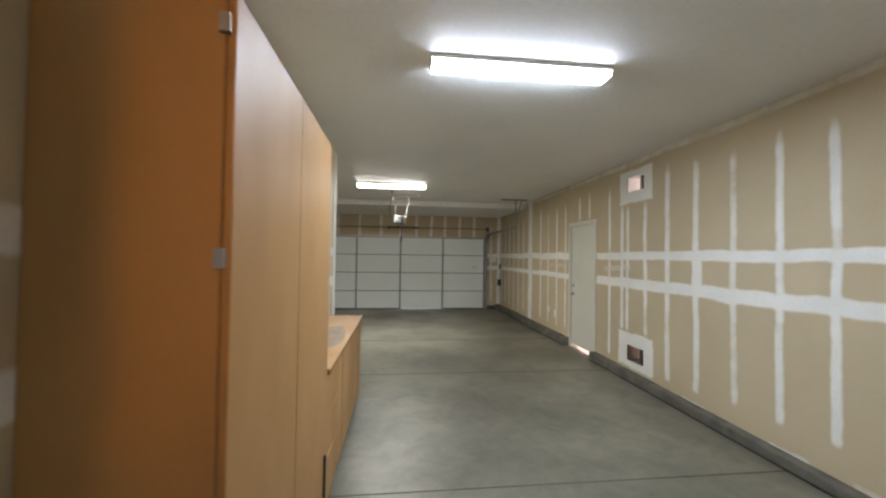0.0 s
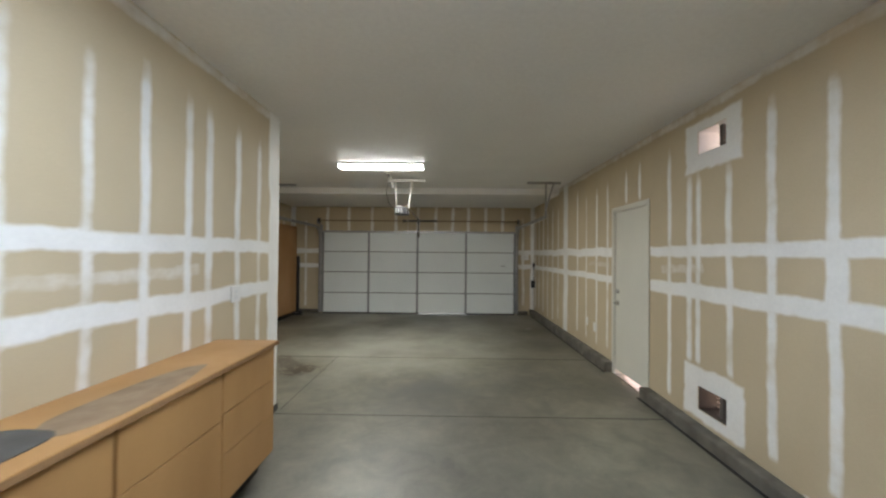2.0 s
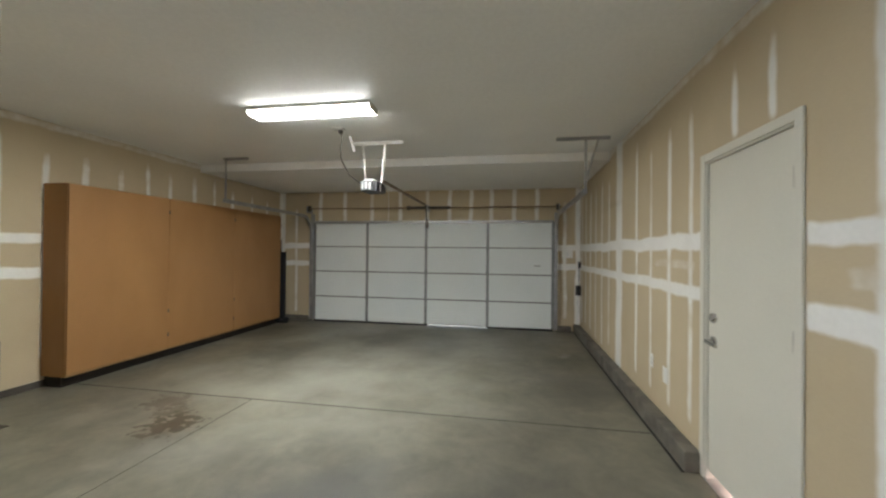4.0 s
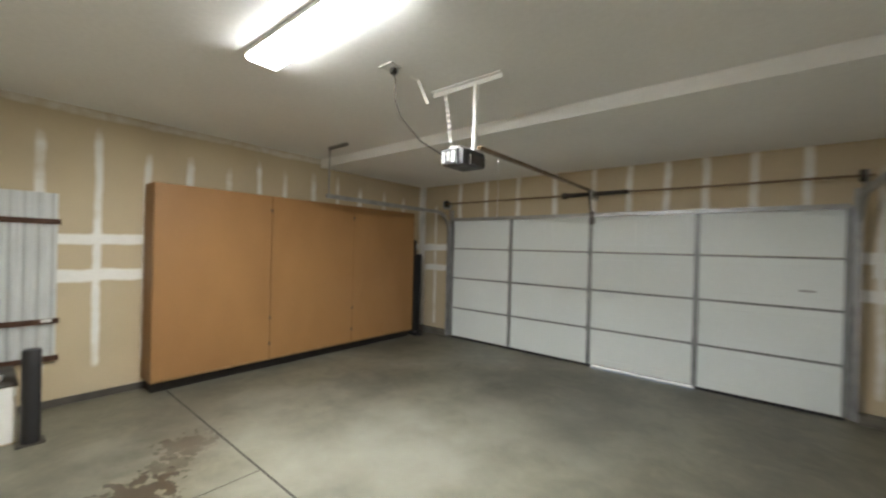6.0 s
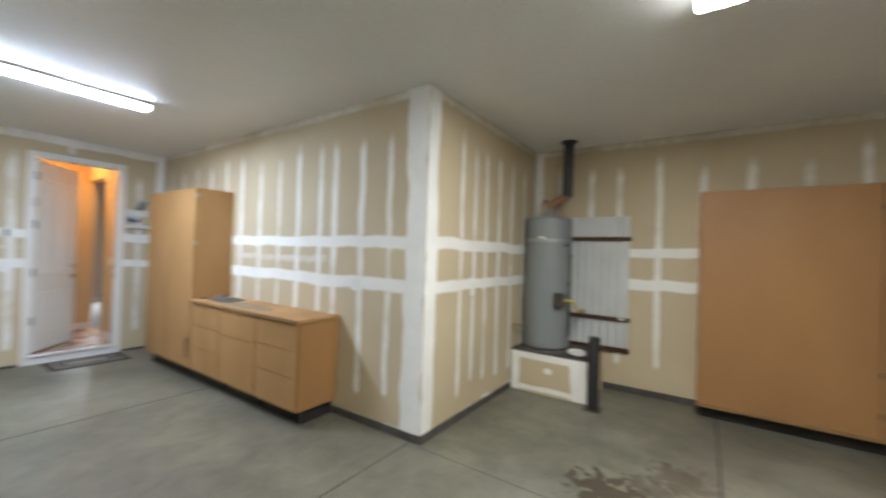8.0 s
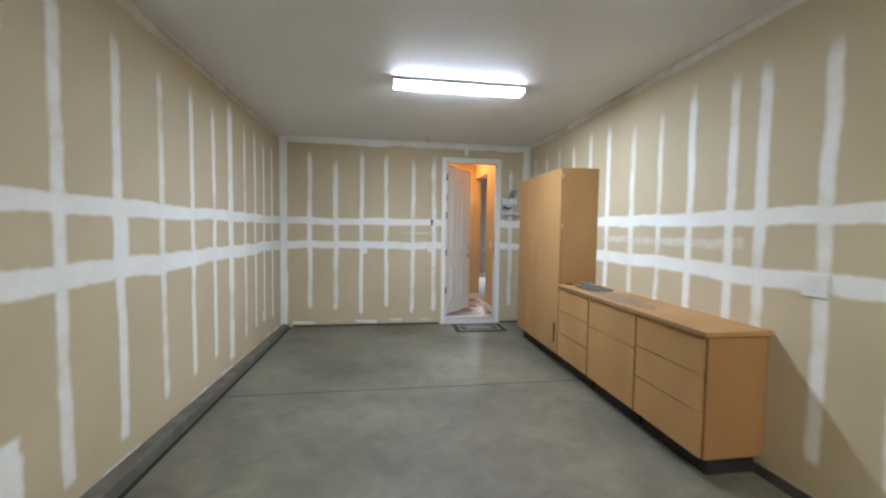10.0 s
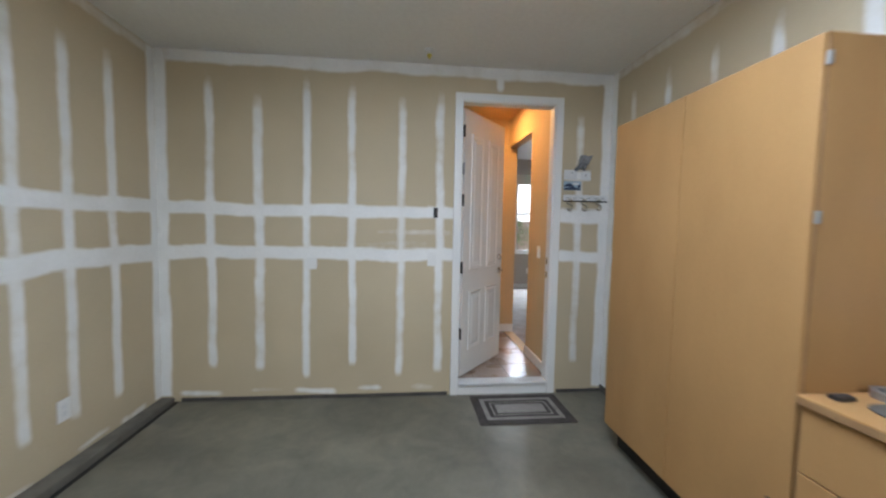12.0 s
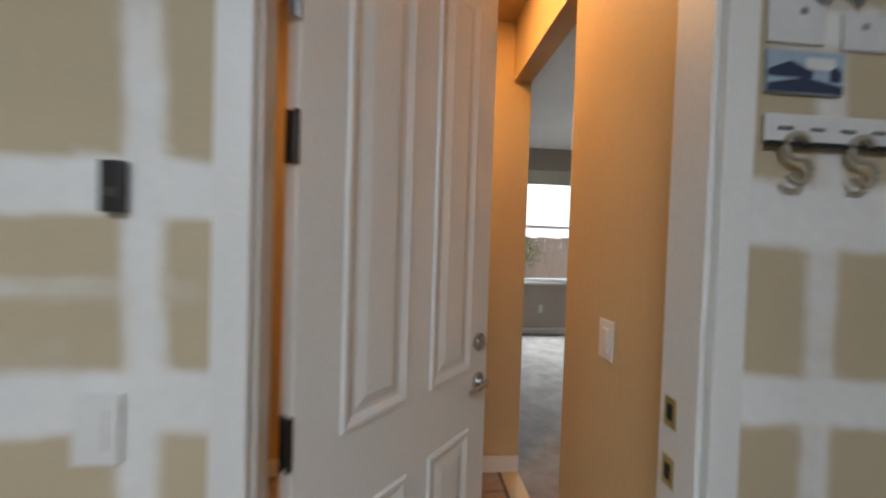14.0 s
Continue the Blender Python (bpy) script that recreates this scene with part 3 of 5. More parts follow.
part("stop", settle(boxes((DX1 + 0.002, DX1 + 0.0215, -0.06, 0.0035, 0, DTOP - 0.001), bevel=0.003), 0.05), WHITE, frame_d)
for x0, x1 in ((DX1 + 0.01, DX1 + 0.075), (DX0 - 0.075, DX0 - 0.008)):
    bm = boxes((x0, x1, 0.0045, 0.02, 0.0, DTOP + 0.075), bevel=0.004)
    lip = x0 if x0 > 1 else x1 - 0.014
    box(bm, lip, lip + 0.014, 0.0195, 0.025, 0.0, DTOP + 0.02, bevel=0.002)
    part("casing", settle(bm, 0.05), WHITE, frame_d)
part("casing", boxes((DX0 - 0.008, DX1 + 0.01, 0.0045, 0.019, DTOP + 0.008, DTOP + 0.0745), bevel=0.004), WHITE, frame_d)
part("threshold", boxes((DX0 + 0.002, DX1 + 0.0005, -TE, 0.035, FL - 0.012, FL + 0.006), bevel=0.004), PAPERWHITE, frame_d, "pale worn threshold")
part("riser", settle(boxes((DX0 + 0.002, DX1 + 0.0005, -0.03, 0.012, 0, FL - 0.012)), 0.03), WHITE, frame_d, "white step riser")
for z in (1.005, 1.13):
    part("strike_plate", boxes((DX0 + 0.002, DX0 + 0.004, -0.085, -0.052, z, z + 0.062)), BRASS, frame_d, "worn brass strike plate")
    part("latch_hole", boxes((DX0 + 0.004, DX0 + 0.0045, -0.078, -0.06, z + 0.014, z + 0.048)), KICK, frame_d, "dark latch hole")


def ramp(bm, x0, x1, z0, z1, y, side, prof, filled=False):
    """A rectangular moulding on a leaf: prof is rows of inset and height."""
    rings = [[bm.verts.new((x, y + side * h, z)) for x, z in ((x0 + i, z0 + i), (x1 - i, z0 + i), (x1 - i, z1 - i), (x0 + i, z1 - i))] for i, h in prof]
    for a, b in zip(rings, rings[1:]):
        for k in range(4):
            bm.faces.new((a[k], a[(k + 1) % 4], b[(k + 1) % 4], b[k]))
    if filled:
        bm.faces.new(rings[-1])
    bmesh.ops.recalc_face_normals(bm, faces=bm.faces[:])
    if sum(f.normal.y for f in bm.faces) * side < 0:
        bmesh.ops.reverse_faces(bm, faces=bm.faces[:])


def panel_door(name, w, h, t, mat, label):
    """A leaf with raised panels, hinged at its local origin and reaching along -x."""
    d = thing(name, (0, 0, 0), label, "door", kind="structure")
    part("leaf", boxes((-w, 0, -t / 2, t / 2, 0, h), bevel=0.003), mat, d)
    for side in (-1, 1):
        for a0, a1 in ((0.12, w / 2 - 0.05), (w / 2 + 0.05, w - 0.12)):
            for z0, z1 in ((0.22, 0.78), (0.98, h - 0.2)):
                y = side * t / 2
                bm = bmesh.new()
                ramp(bm, -a1, -a0, z0, z1, y, side, ((0.0, 0.0005), (0.005, 0.009), (0.014, 0.009), (0.034, 0.001)))
                part("panel_moulding", bm, mat, d)
                bm = bmesh.new()
                ramp(bm, -a1 + 0.045, -a0 - 0.045, z0 + 0.045, z1 - 0.045, y, side, ((0.0, 0.0005), (0.026, 0.008)), True)
                part("raised_panel", bm, mat, d)
    for z, r in ((0.93, 0), (1.07, 1)):
        for side in (-1, 1):
            bm = bmesh.new()
            y = side * t / 2
            rod(bm, (-w + 0.07, y, z), (-w + 0.07, y + side * 0.012, z), 0.032, 20)
            if r:
                rod(bm, (-w + 0.07, y + side * 0.01, z), (-w + 0.07, y + side * 0.022, z), 0.02, 16)
            else:
                rod(bm, (-w + 0.07, y + side * 0.01, z), (-w + 0.07, y + side * 0.045, z), 0.011, 12)
                rod(bm, (-w + 0.08, y + side * 0.045, z), (-w + 0.18, y + side * 0.045, z), 0.009, 12)
            part("deadbolt" if r else "lever_handle", bm, CHROME, d, "satin nickel lock", True)
    for z in (0.35, 0.96, 1.57, 1.85, 2.18):   # the fourth is a bare steel plate
        bm = boxes((-0.0005, 0.003, -t / 2 + 0.004, t / 2 + 0.002, z, z + 0.1))
        rod(bm, (0.004, t / 2 - 0.002, z - 0.003), (0.004, t / 2 - 0.002, z + 0.103), 0.007, 12)
        box(bm, 0.002, 0.02, t / 2 - 0.012, t / 2 - 0.009, z, z + 0.1)
        if z == 1.85:
            part("hinge_plate", bm, STEEL, d, "bare steel hinge plate")
        else:
            part("hinge", bm, HINGE, d, "dark bronze hinge")
    return d


hd = panel_door("door_house", DX1 - DX0 - 0.006, 2.43, 0.044, WHITE, "white raised-panel door standing open into the hall")
hd.location, hd.rotation_euler = (1.327, -0.106, FL + 0.02), (0, 0, radians(50))

HX, HY, HC = 0.48, -1.66, 2.86
HT = 0.11
OY0, OY1, OTOP = HY, -0.75, 2.5
hall_floor = setting("floor_hall", boxes((HX - 0.02, 3.2, HY - 0.1, -TE - 0.001, -0.1, FL - 0.006)), GAP, "tiled hall floor inside the house door", "floor")
for i in range(7):
    for j in range(5):
        x0, y0 = HX + 0.02 + i * 0.34, -TE - 0.01 - (j + 1) * 0.34
        part("tile", boxes((x0 + 0.003, x0 + 0.337, max(y0 + 0.003, HY), y0 + 0.337, FL - 0.006, FL), bevel=0.0015), TILE, hall_floor)
setting("ceiling_hall", boxes((HX - 0.2, 3.2, HY - 0.15, -TE - 0.004, HC, HC + 0.1)), HALLWALL, "painted hall ceiling", "ceiling")
wall_h = setting("wall_hall_side", wall_mesh((HX, HY, 0), (0, 1, 0), (-1, 0, 0), -TE - HY - 0.002, HC, HT, [(OY0 - HY, OY1 - HY, FL, OTOP)]), HALLWALL,
                 "warm tan hall wall with an opening to a carpeted room", "wall")
setting("wall_hall_end", boxes((HX - HT, 3.2, HY - 0.13, HY - 0.002, 0, HC)), HALLWALL, "warm tan end wall of the hall", "wall")
setting("wall_hall_far", boxes((3.2, 3.3, HY - 0.1, -TE, 0, HC)), HALLWALL, "warm tan far wall of the hall", "wall")
setting("wall_hall_back", boxes((DX1 + 0.06, 3.2, -TE - 0.012, -TE - 0.002, FL, HC), (HX + 0.001, DX0 - 0.03, -TE - 0.012, -TE - 0.002, FL, HC),
                                (DX0 - 0.03, DX1 + 0.06, -TE - 0.012, -TE - 0.002, DTOP + 0.04, HC)), HALLWALL, "hall side of the door wall", "wall")
bb = setting("baseboard", boxes((HX + 0.002, HX + 0.016, OY1, -TE - 0.014, FL, FL + 0.1), (HX - HT, 3.19, HY, HY + 0.014, FL, FL + 0.1), bevel=0.004), WHITE, "white hall baseboard", "baseboard")
can = thing("recessed_light", (0.935, -1.0, HC - 0.01), "round recessed ceiling light with a warm lamp", "ceiling light")
bm = bmesh.new()
lathe(bm, 0.935, -1.0, [(0.095, HC - 0.001), (0.1, HC - 0.008), (0.085, HC - 0.014), (0.075, HC - 0.006)])
part("trim_ring", bm, WHITE, can, smooth=True)
bm = bmesh.new()
rod(bm, (0.935, -1.0, HC - 0.018), (0.935, -1.0, HC - 0.008), 0.072, 28)
part("lamp", bm, CAN, can, "glowing warm lamp")
sw = thing("light_switch", (HX + 0.002, -0.43, 1.2), "white rocker light switch on the hall wall", "switch")
part("plate", boxes((HX + 0.001, HX + 0.007, -0.47, -0.39, 1.16, 1.28), bevel=0.002), WHITE, sw)
part("rocker", boxes((HX + 0.007, HX + 0.012, -0.448, -0.412, 1.185, 1.255), bevel=0.002), WHITE, sw)

RY = -5.25   # window wall of the room
setting("floor_room", boxes((-4.5, HX - 0.142, RY, 0.0 - T - 0.2, -0.1, FL - 0.002), (HX - 0.142, HX - 0.0215, OY0 - 0.12, OY1, -0.1, FL - 0.003)), CARPET, "grey-brown carpet in the room beyond the hall", "floor")
setting("ceiling_room", boxes((-4.5, HX - 0.112, RY - 0.1, -0.2, 3.0, 3.1)), WHITE, "white ceiling of the room", "ceiling")
WX0, WX1, WZ0, WZ1 = -1.95, -0.68, 0.88, 2.66
wroom = setting("wall_room_window", wall_mesh((-4.5, RY, 0), (1, 0, 0), (0, -1, 0), 4.5 + HX, 3.0, 0.14, [(WX0 + 4.5, WX1 + 4.5, WZ0, WZ1)]), ROOMWALL, "taupe wall of the room with a window", "wall")
setting("wall_room_side", boxes((HX - HT, HX + 0.03, RY, HY - 0.131, 0, 3.0)), ROOMWALL, "taupe side wall of the room", "wall")
setting("wall_room_back", boxes((-4.5, HX - HT - 0.001, -0.35, -0.2, 0, 3.0)), ROOMWALL, "taupe back wall of the room", "wall")
setting("wall_room_far", boxes((-4.6, -4.5, RY, -0.2, 0, 3.0)), ROOMWALL, "taupe far wall of the room", "wall")
setting("baseboard_room", boxes((-4.4, HX - HT, RY + 0.001, RY + 0.016, FL, FL + 0.1), bevel=0.004), WHITE, "white baseboard under the window", "baseboard")
win = thing("window_1", ((WX0 + WX1) / 2, RY, WZ0), "white single-hung window with daylight outside", "window", kind="structure")
part("window_frame", boxes((WX0, WX0 + 0.05, RY - 0.1, RY - 0.02, WZ0, WZ1), (WX1 - 0.05, WX1, RY - 0.1, RY - 0.02, WZ0, WZ1), (WX0 + 0.05, WX1 - 0.05, RY - 0.1, RY - 0.02, WZ1 - 0.06, WZ1),
                           (WX0 + 0.05, WX1 - 0.05, RY - 0.1, RY - 0.02, WZ0, WZ0 + 0.06), (WX0 + 0.05, WX1 - 0.05, RY - 0.09, RY - 0.03, 1.74, 1.79), bevel=0.004), WHITE, win)
part("window_sill", boxes((WX0 - 0.04, WX1 + 0.04, RY - 0.02, RY + 0.04, WZ0 - 0.03, WZ0), bevel=0.004), WHITE, win)
for z0, z1 in ((WZ0 + 0.06, 1.74), (1.79, WZ1 - 0.06)):
    p = part("pane", boxes((WX0 + 0.05, WX1 - 0.05, RY - 0.063, RY - 0.058, z0, z1)), GLASS, win)
    p.visible_shadow = False
bl = thing("roller_blind", (-1.05, RY, 2.5), "pale rolled-up fabric blind at the window's top", "blind")
part("fabric", boxes((WX0 + 0.01, WX1 - 0.01, RY - 0.018, RY - 0.006, 2.43, WZ1 - 0.01), bevel=0.002), CREAM, bl)
ot = thing("wall_outlet", (-1.0, RY, 0.35), "white outlet plate under the window", "outlet")
part("plate", boxes((-1.04, -0.97, RY + 0.001, RY + 0.008, 0.4, 0.52), bevel=0.002), WHITE, ot)
# yard beyond the window
setting("ground", boxes((-60, 60, -60, RY - 0.16, -0.2, -0.06), (RX + 0.32, 60, RY - 0.16, GY + 0.31, -0.2, -0.06), (-60, -4.61, RY - 0.16, GY + 0.31, -0.2, -0.06), (-4.61, LX - 0.31, 0.0, GY + 0.31, -0.2, -0.06)), YARD, "pale dry yard ground outside", "ground")
setting("backdrop_sky", boxes((-30, 30, -58, -57.9, -0.06, 30)), DAY, "bright hazy daylight beyond the yard", "backdrop")
shrub = thing("shrub", (-2.2, -12.2, -0.06), "leafy green shrub in front of the yard fence", "shrub")
bm = bmesh.new()
rr = random.Random(5)
for k in range(5):
    tube(bm, [(-2.2, -12.2, -0.06), (-2.2 + rr.uniform(-0.2, 0.2), -12.2, 0.6), (-2.2 + rr.uniform(-0.9, 0.9), -12.2 + rr.uniform(-0.3, 0.3), 1.5)], 0.025, 6)
part("stems", bm, OAKEDGE, shrub)
bm = bmesh.new()
for k in range(1500):
    a, h = rr.uniform(0, 6.28), rr.betavariate(2, 1.6) * 1.7 + 0.35
    r = rr.random() ** 0.5 * 1.25 * math.sin(min(math.pi, max(0.2, (h - 0.1) / 2.1 * math.pi))) * rr.uniform(0.7, 1.15)
    c = Vector((-2.2 + r * math.cos(a), -12.2 + 0.6 * r * math.sin(a), h))
    q = Euler((rr.uniform(0, 6), rr.uniform(0, 6), rr.uniform(0, 6))).to_matrix()
    bm.faces.new([bm.verts.new(c + q @ Vector(p)) for p in ((-0.06, 0, 0), (0, 0.03, 0.01), (0.07, 0, 0), (0, -0.03, 0.01))])
part("leaves", bm, LEAF, shrub)
fence = thing("yard_fence", (-2, -13, 0), "weathered brown board fence across the yard", "fence")
for k in range(30):
    part("board", boxes((-8 + k * 0.3, -7.71 + k * 0.3, -13.02, -13.0, -0.06, 1.7 + 0.02 * (k % 3))), FENCE, fence)


# ---- cabinets of the narrow bay ----
CF = 0.43
tall = thing("tall_cabinet", (CF / 2, 1.49, 0.12), "tall two-door cabinet in tan laminate beside the house door", "cabinet")
TY0, TY1, TTOP = 0.86, 2.13, 2.15
part("body", boxes((0.004, CF - 0.02, TY0, TY1, 0.12, TTOP), bevel=0.003), OAK, tall)
part("toe_kick", settle(boxes((0.01, CF - 0.09, TY0 + 0.02, TY1, 0, 0.12)), 0.05), KICK, tall, "black recessed toe kick")
for y0, y1, name in ((TY0 + 0.003, 1.475, "a"), (1.481, TY1 - 0.003, "b")):
    d = part("door", boxes((CF - 0.016, CF + 0.004, y0, y1, 0.125, TTOP - 0.004), bevel=0.004), OAK, tall)
    yh = y0 - 0.004 if name == "a" else y1 + 0.004
    for z in (0.35, 1.5, 2.04):
        bm = boxes((CF - 0.03, CF - 0.005, min(yh, yh - 0.006) - (0.006 if name == "a" else -0.006), yh + 0.004, z, z + 0.045), bevel=0.002)
        rod(bm, (CF - 0.012, yh, z), (CF - 0.012, yh, z + 0.045), 0.006, 10)
        part("hinge", bm, STEEL, d, "dull steel hinge")
part("carcass_edge", boxes((CF - 0.0205, CF - 0.0155, TY0 - 0.001, TY1 + 0.001, 0.121, TTOP + 0.001)), OAKEDGE, tall, "raw brown carcass edge")
part("pull", boxes((CF + 0.004, CF + 0.018, 2.05, 2.075, 0.24, 0.46), bevel=0.006), DARKSTEEL, tall, "dark recessed finger pull")


def drawer_unit(y0, y1, splits, label):
    u = thing("base_cabinet", (CF / 2, (y0 + y1) / 2, 0.12), label, "cabinet", "base cabinets under the workbench")
    part("body", boxes((0.004, CF - 0.02, y0 + 0.001, y1 - 0.001, 0.12, 0.866), bevel=0.002), OAKEDGE, u)
    part("toe_kick", settle(boxes((0.01, CF - 0.09, y0, y1 - 0.04, 0, 0.12)), 0.05), KICK, u, "black recessed toe kick")
    zs = [0.125, *splits, 0.862]
    for a, b in zip(zs, zs[1:]):
        part("drawer_front", boxes((CF - 0.018, CF, y0 + 0.009, y1 - 0.009, a + 0.0025, b - 0.0025), bevel=0.003), OAK, u)
    return u


drawer_unit(2.135, 2.755, (0.38, 0.62), "tan laminate base cabinet with three plain drawer fronts")
drawer_unit(2.755, 3.435, (0.6,), "tan laminate base cabinet with two plain drawer fronts")
last = drawer_unit(3.435, 4.06, (0.4, 0.63), "tan laminate base cabinet at the bench's open end")
part("end_panel", boxes((0.004, CF - 0.019, 4.0605, 4.068, 0.12, 0.866), bevel=0.002), OAK2, last)
wt_ = thing("worktop", (0.22, 3.1, 0.868), "tan laminate worktop with a worn front edge", "worktop")
part("slab", boxes((0.004, CF + 0.016, 2.135, 4.085, 0.868, 0.898), bevel=0.003), OAK, wt_)
part("front_edge", boxes((CF + 0.0165, CF + 0.019, 2.137, 4.083, 0.869, 0.893)), OAKEDGE, wt_, "raw brown edge")


def blot(bm, cx, cy, rx, ry, z, h, seed, e=0.42, taper=0.0, n=36):
    """A thin sheet with an uneven rounded outline."""
    ring = []
    for k in range(n):
        a = 2 * math.pi * k / n
        r = 1 + 0.16 * noise.noise((math.cos(a) * 1.3 + seed, math.sin(a) * 1.3, seed))
        c, s = math.cos(a), math.sin(a)
        ring.append((cx + rx * (1 - taper * s) * r * math.copysign(abs(c) ** e, c), cy + ry * r * math.copysign(abs(s) ** e, s)))
    lo = [bm.verts.new((x, y, z)) for x, y in ring]
    hi = [bm.verts.new((x, y, z + h)) for x, y in ring]
    bm.faces.new(hi)
    bm.faces.new(lo[::-1])
    for k in range(n):
        bm.faces.new((lo[k], lo[(k + 1) % n], hi[(k + 1) % n], hi[k]))
    return bm


# two thin uneven patches on the worktop, one dark grey, one brown
bm = bmesh.new()
blot(bm, 0.21, 2.46, 0.15, 0.22, 0.8985, 0.004, 3.3, 0.75, 0.1)
tagged(new("bench_pad", mesh("bench_pad", bm, GREY)), "flat dark grey patch on the worktop", "pad")
bm = bmesh.new()
blot(bm, 0.29, 3.05, 0.11, 0.42, 0.8982, 0.0009, 8.1, 0.8, 0.35)
tagged(new("bench_sheet", mesh("bench_sheet", bm, BENCHBROWN)), "thin brown-grey patch on the worktop", "sheet")
tape = thing("tape_roll", (0.12, 2.2, 0.8985), "small roll of silver tape on the worktop", "tape")
bm = bmesh.new()
lathe(bm, 0.15, 2.205, [(0.04, 0.8985), (0.058, 0.8985), (0.058, 0.925), (0.04, 0.925), (0.04, 0.8986)])
part("roll", bm, STEEL, tape, smooth=True)
bm = bmesh.new()
box(bm, 0.3, 0.37, 2.17, 2.21, 0.8985, 0.915, bevel=0.005)
tagged(new("dark_block", mesh("dark_block", bm, BLACK)), "small black block on the worktop", "block")

# ---- storage cabinets of the wide bay ----
BX, B0 = -2.02, 6.81
for k, (y0, y1) in enumerate(((6.81, 8.02), (8.02, 9.27), (9.27, 10.57))):
    c = thing("storage_cabinet", ((BX + LX) / 2, (y0 + y1) / 2, 0.12), "wide orange-tan laminate storage cabinet with a plain closed door", "cabinet", "storage cabinets along the bay wall")
    part("body", boxes((LX + 0.013, BX - 0.02, y0 + 0.001, y1 - 0.001, 0.12, 2.165), bevel=0.003), OAK2, c)
    part("door", boxes((BX - 0.017, BX + 0.002, y0 + 0.004, y1 - 0.004, 0.15, 2.16), bevel=0.004), OAK2, c)
    part("bottom_rail", boxes((BX - 0.016, BX - 0.001, y0 + 0.002, y1 - 0.002, 0.121, 0.146), bevel=0.003), OAKEDGE, c)
    part("toe_kick", boxes((LX + 0.02, BX - 0.1, y0 + (0.03 if k == 0 else 0), y1, 0, 0.12)), KICK, c, "black recessed toe kick")
    for z in (0.3, 0.62, 1.95):
        part("hinge", boxes((BX + 0.002, BX + 0.008, y1 - 0.012, y1 + 0.006, z, z + 0.05), bevel=0.002), DARKSTEEL, c)
tall_dark = thing("leaning_panel", (-2.2, 10.72, 0), "black narrow panel leaning in the corner", "panel")
part("board", boxes((-2.3, -2.08, 10.66, 10.7, 0.05, 1.7), bevel=0.01), BLACK, tall_dark)
part("board", boxes((-2.25, -2.02, 10.72, 10.78, 0.05, 1.45), bevel=0.02), BLACK, tall_dark)
part("foot", boxes((-2.3, -1.98, 10.64, 10.82, 0.0, 0.06), bevel=0.02), BLACK, tall_dark)
bm = bmesh.new()
rod(bm, (-1.98, 10.7, 0.06), (-1.94, 10.7, 0.06), 0.06, 20)
part("wheel", bm, BLACK, tall_dark)

# ---- water heater corner ----
PX, PY, PZ = -1.665, 5.9, 0.455
plat = thing("heater_platform", ((LX + PX) / 2, (CY + PY) / 2, 0), "drywall-clad platform under the water heater with a dark top", "platform")
pb = part("clad_box", boxes((LX + 0.003, PX, CY + 0.014, PY, 0.0, PZ - 0.02), bevel=0.004), PAPER, plat)
part("top", boxes((LX + 0.003, PX + 0.006, CY + 0.014, PY + 0.006, PZ - 0.02, PZ), bevel=0.004), GAP, plat, "dark plywood top")
o2, u2, i2 = (PX, CY + 0.014, 0), (0, 1, 0), (1, 0, 0)
strip(pb, o2, u2, i2, 0.02, 0.05, 0.85, 0.05, 0.05, 0.5, (1, 1))
strip(pb, o2, u2, i2, 0.02, 0.4, 0.85, 0.4, 0.07, 0.6, (1, 1))
strip(pb, o2, u2, i2, 0.06, 0.02, 0.06, 0.43, 0.09, 0.5, (1, 1))
strip(pb, o2, u2, i2, 0.75, 0.02, 0.75, 0.43, 0.17, 0.5, (1, 1))
strip(pb, o2, u2, i2, 0.36, 0.26, 0.48, 0.25, 0.06, 1.0, (0, 0))
skim(pb, o2, u2, i2, PY - CY - 0.014, PZ - 0.021, res=0.012)
hx, hy = -2.04, 5.33
heater = thing("water_heater", (hx, hy, PZ), "tall grey enamelled gas water heater strapped on a platform", "water heater")
bm = bmesh.new()
lathe(bm, hx, hy, [(0.24, PZ), (0.262, PZ + 0.02), (0.262, PZ + 0.03), (0.262, 1.205), (0.262, 1.21), (0.2632, 1.214), (0.2632, 1.22), (0.262, 1.224), (0.262, 1.23), (0.262, 1.89), (0.262, 1.9), (0.255, 1.935), (0.22, 1.95), (0.05, 1.96)], 56)
part("tank", bm, TANK, heater, smooth=True)
bm = bmesh.new()
lathe(bm, hx, hy, [(0.264, 1.66), (0.2665, 1.66), (0.2665, 1.7), (0.264, 1.7)], 56)
part("seismic_strap", bm, STEEL, heater, "galvanised strap")
part("rating_label", boxes((hx + 0.2625, hx + 0.2645, hy - 0.03, hy + 0.05, 1.68, 1.72)), PAPERWHITE, heater)
part("control_valve", boxes((hx + 0.16, hx + 0.27, hy + 0.16, hy + 0.26, 0.95, 1.1), bevel=0.012), DARKSTEEL, heater)
bm = bmesh.new()
tube(bm, [(hx + 0.2, hy + 0.24, 1.02), (hx + 0.2, hy + 0.32, 1.02), (hx + 0.16, hy + 0.36, 1.0), (hx + 0.1, hy + 0.36, 0.9), (-2.3, hy + 0.36, 0.88)], 0.014)
part("gas_line", bm, YELLOW, heater, "yellow gas connector", True)
bm = bmesh.new()
lathe(bm, hx, hy, [(0.05, 1.955), (0.11, 1.965), (0.06, 2.03), (0.055, 2.06)], 28)
part("draft_hood", bm, STEEL, heater, smooth=True)
bm = bmesh.new()
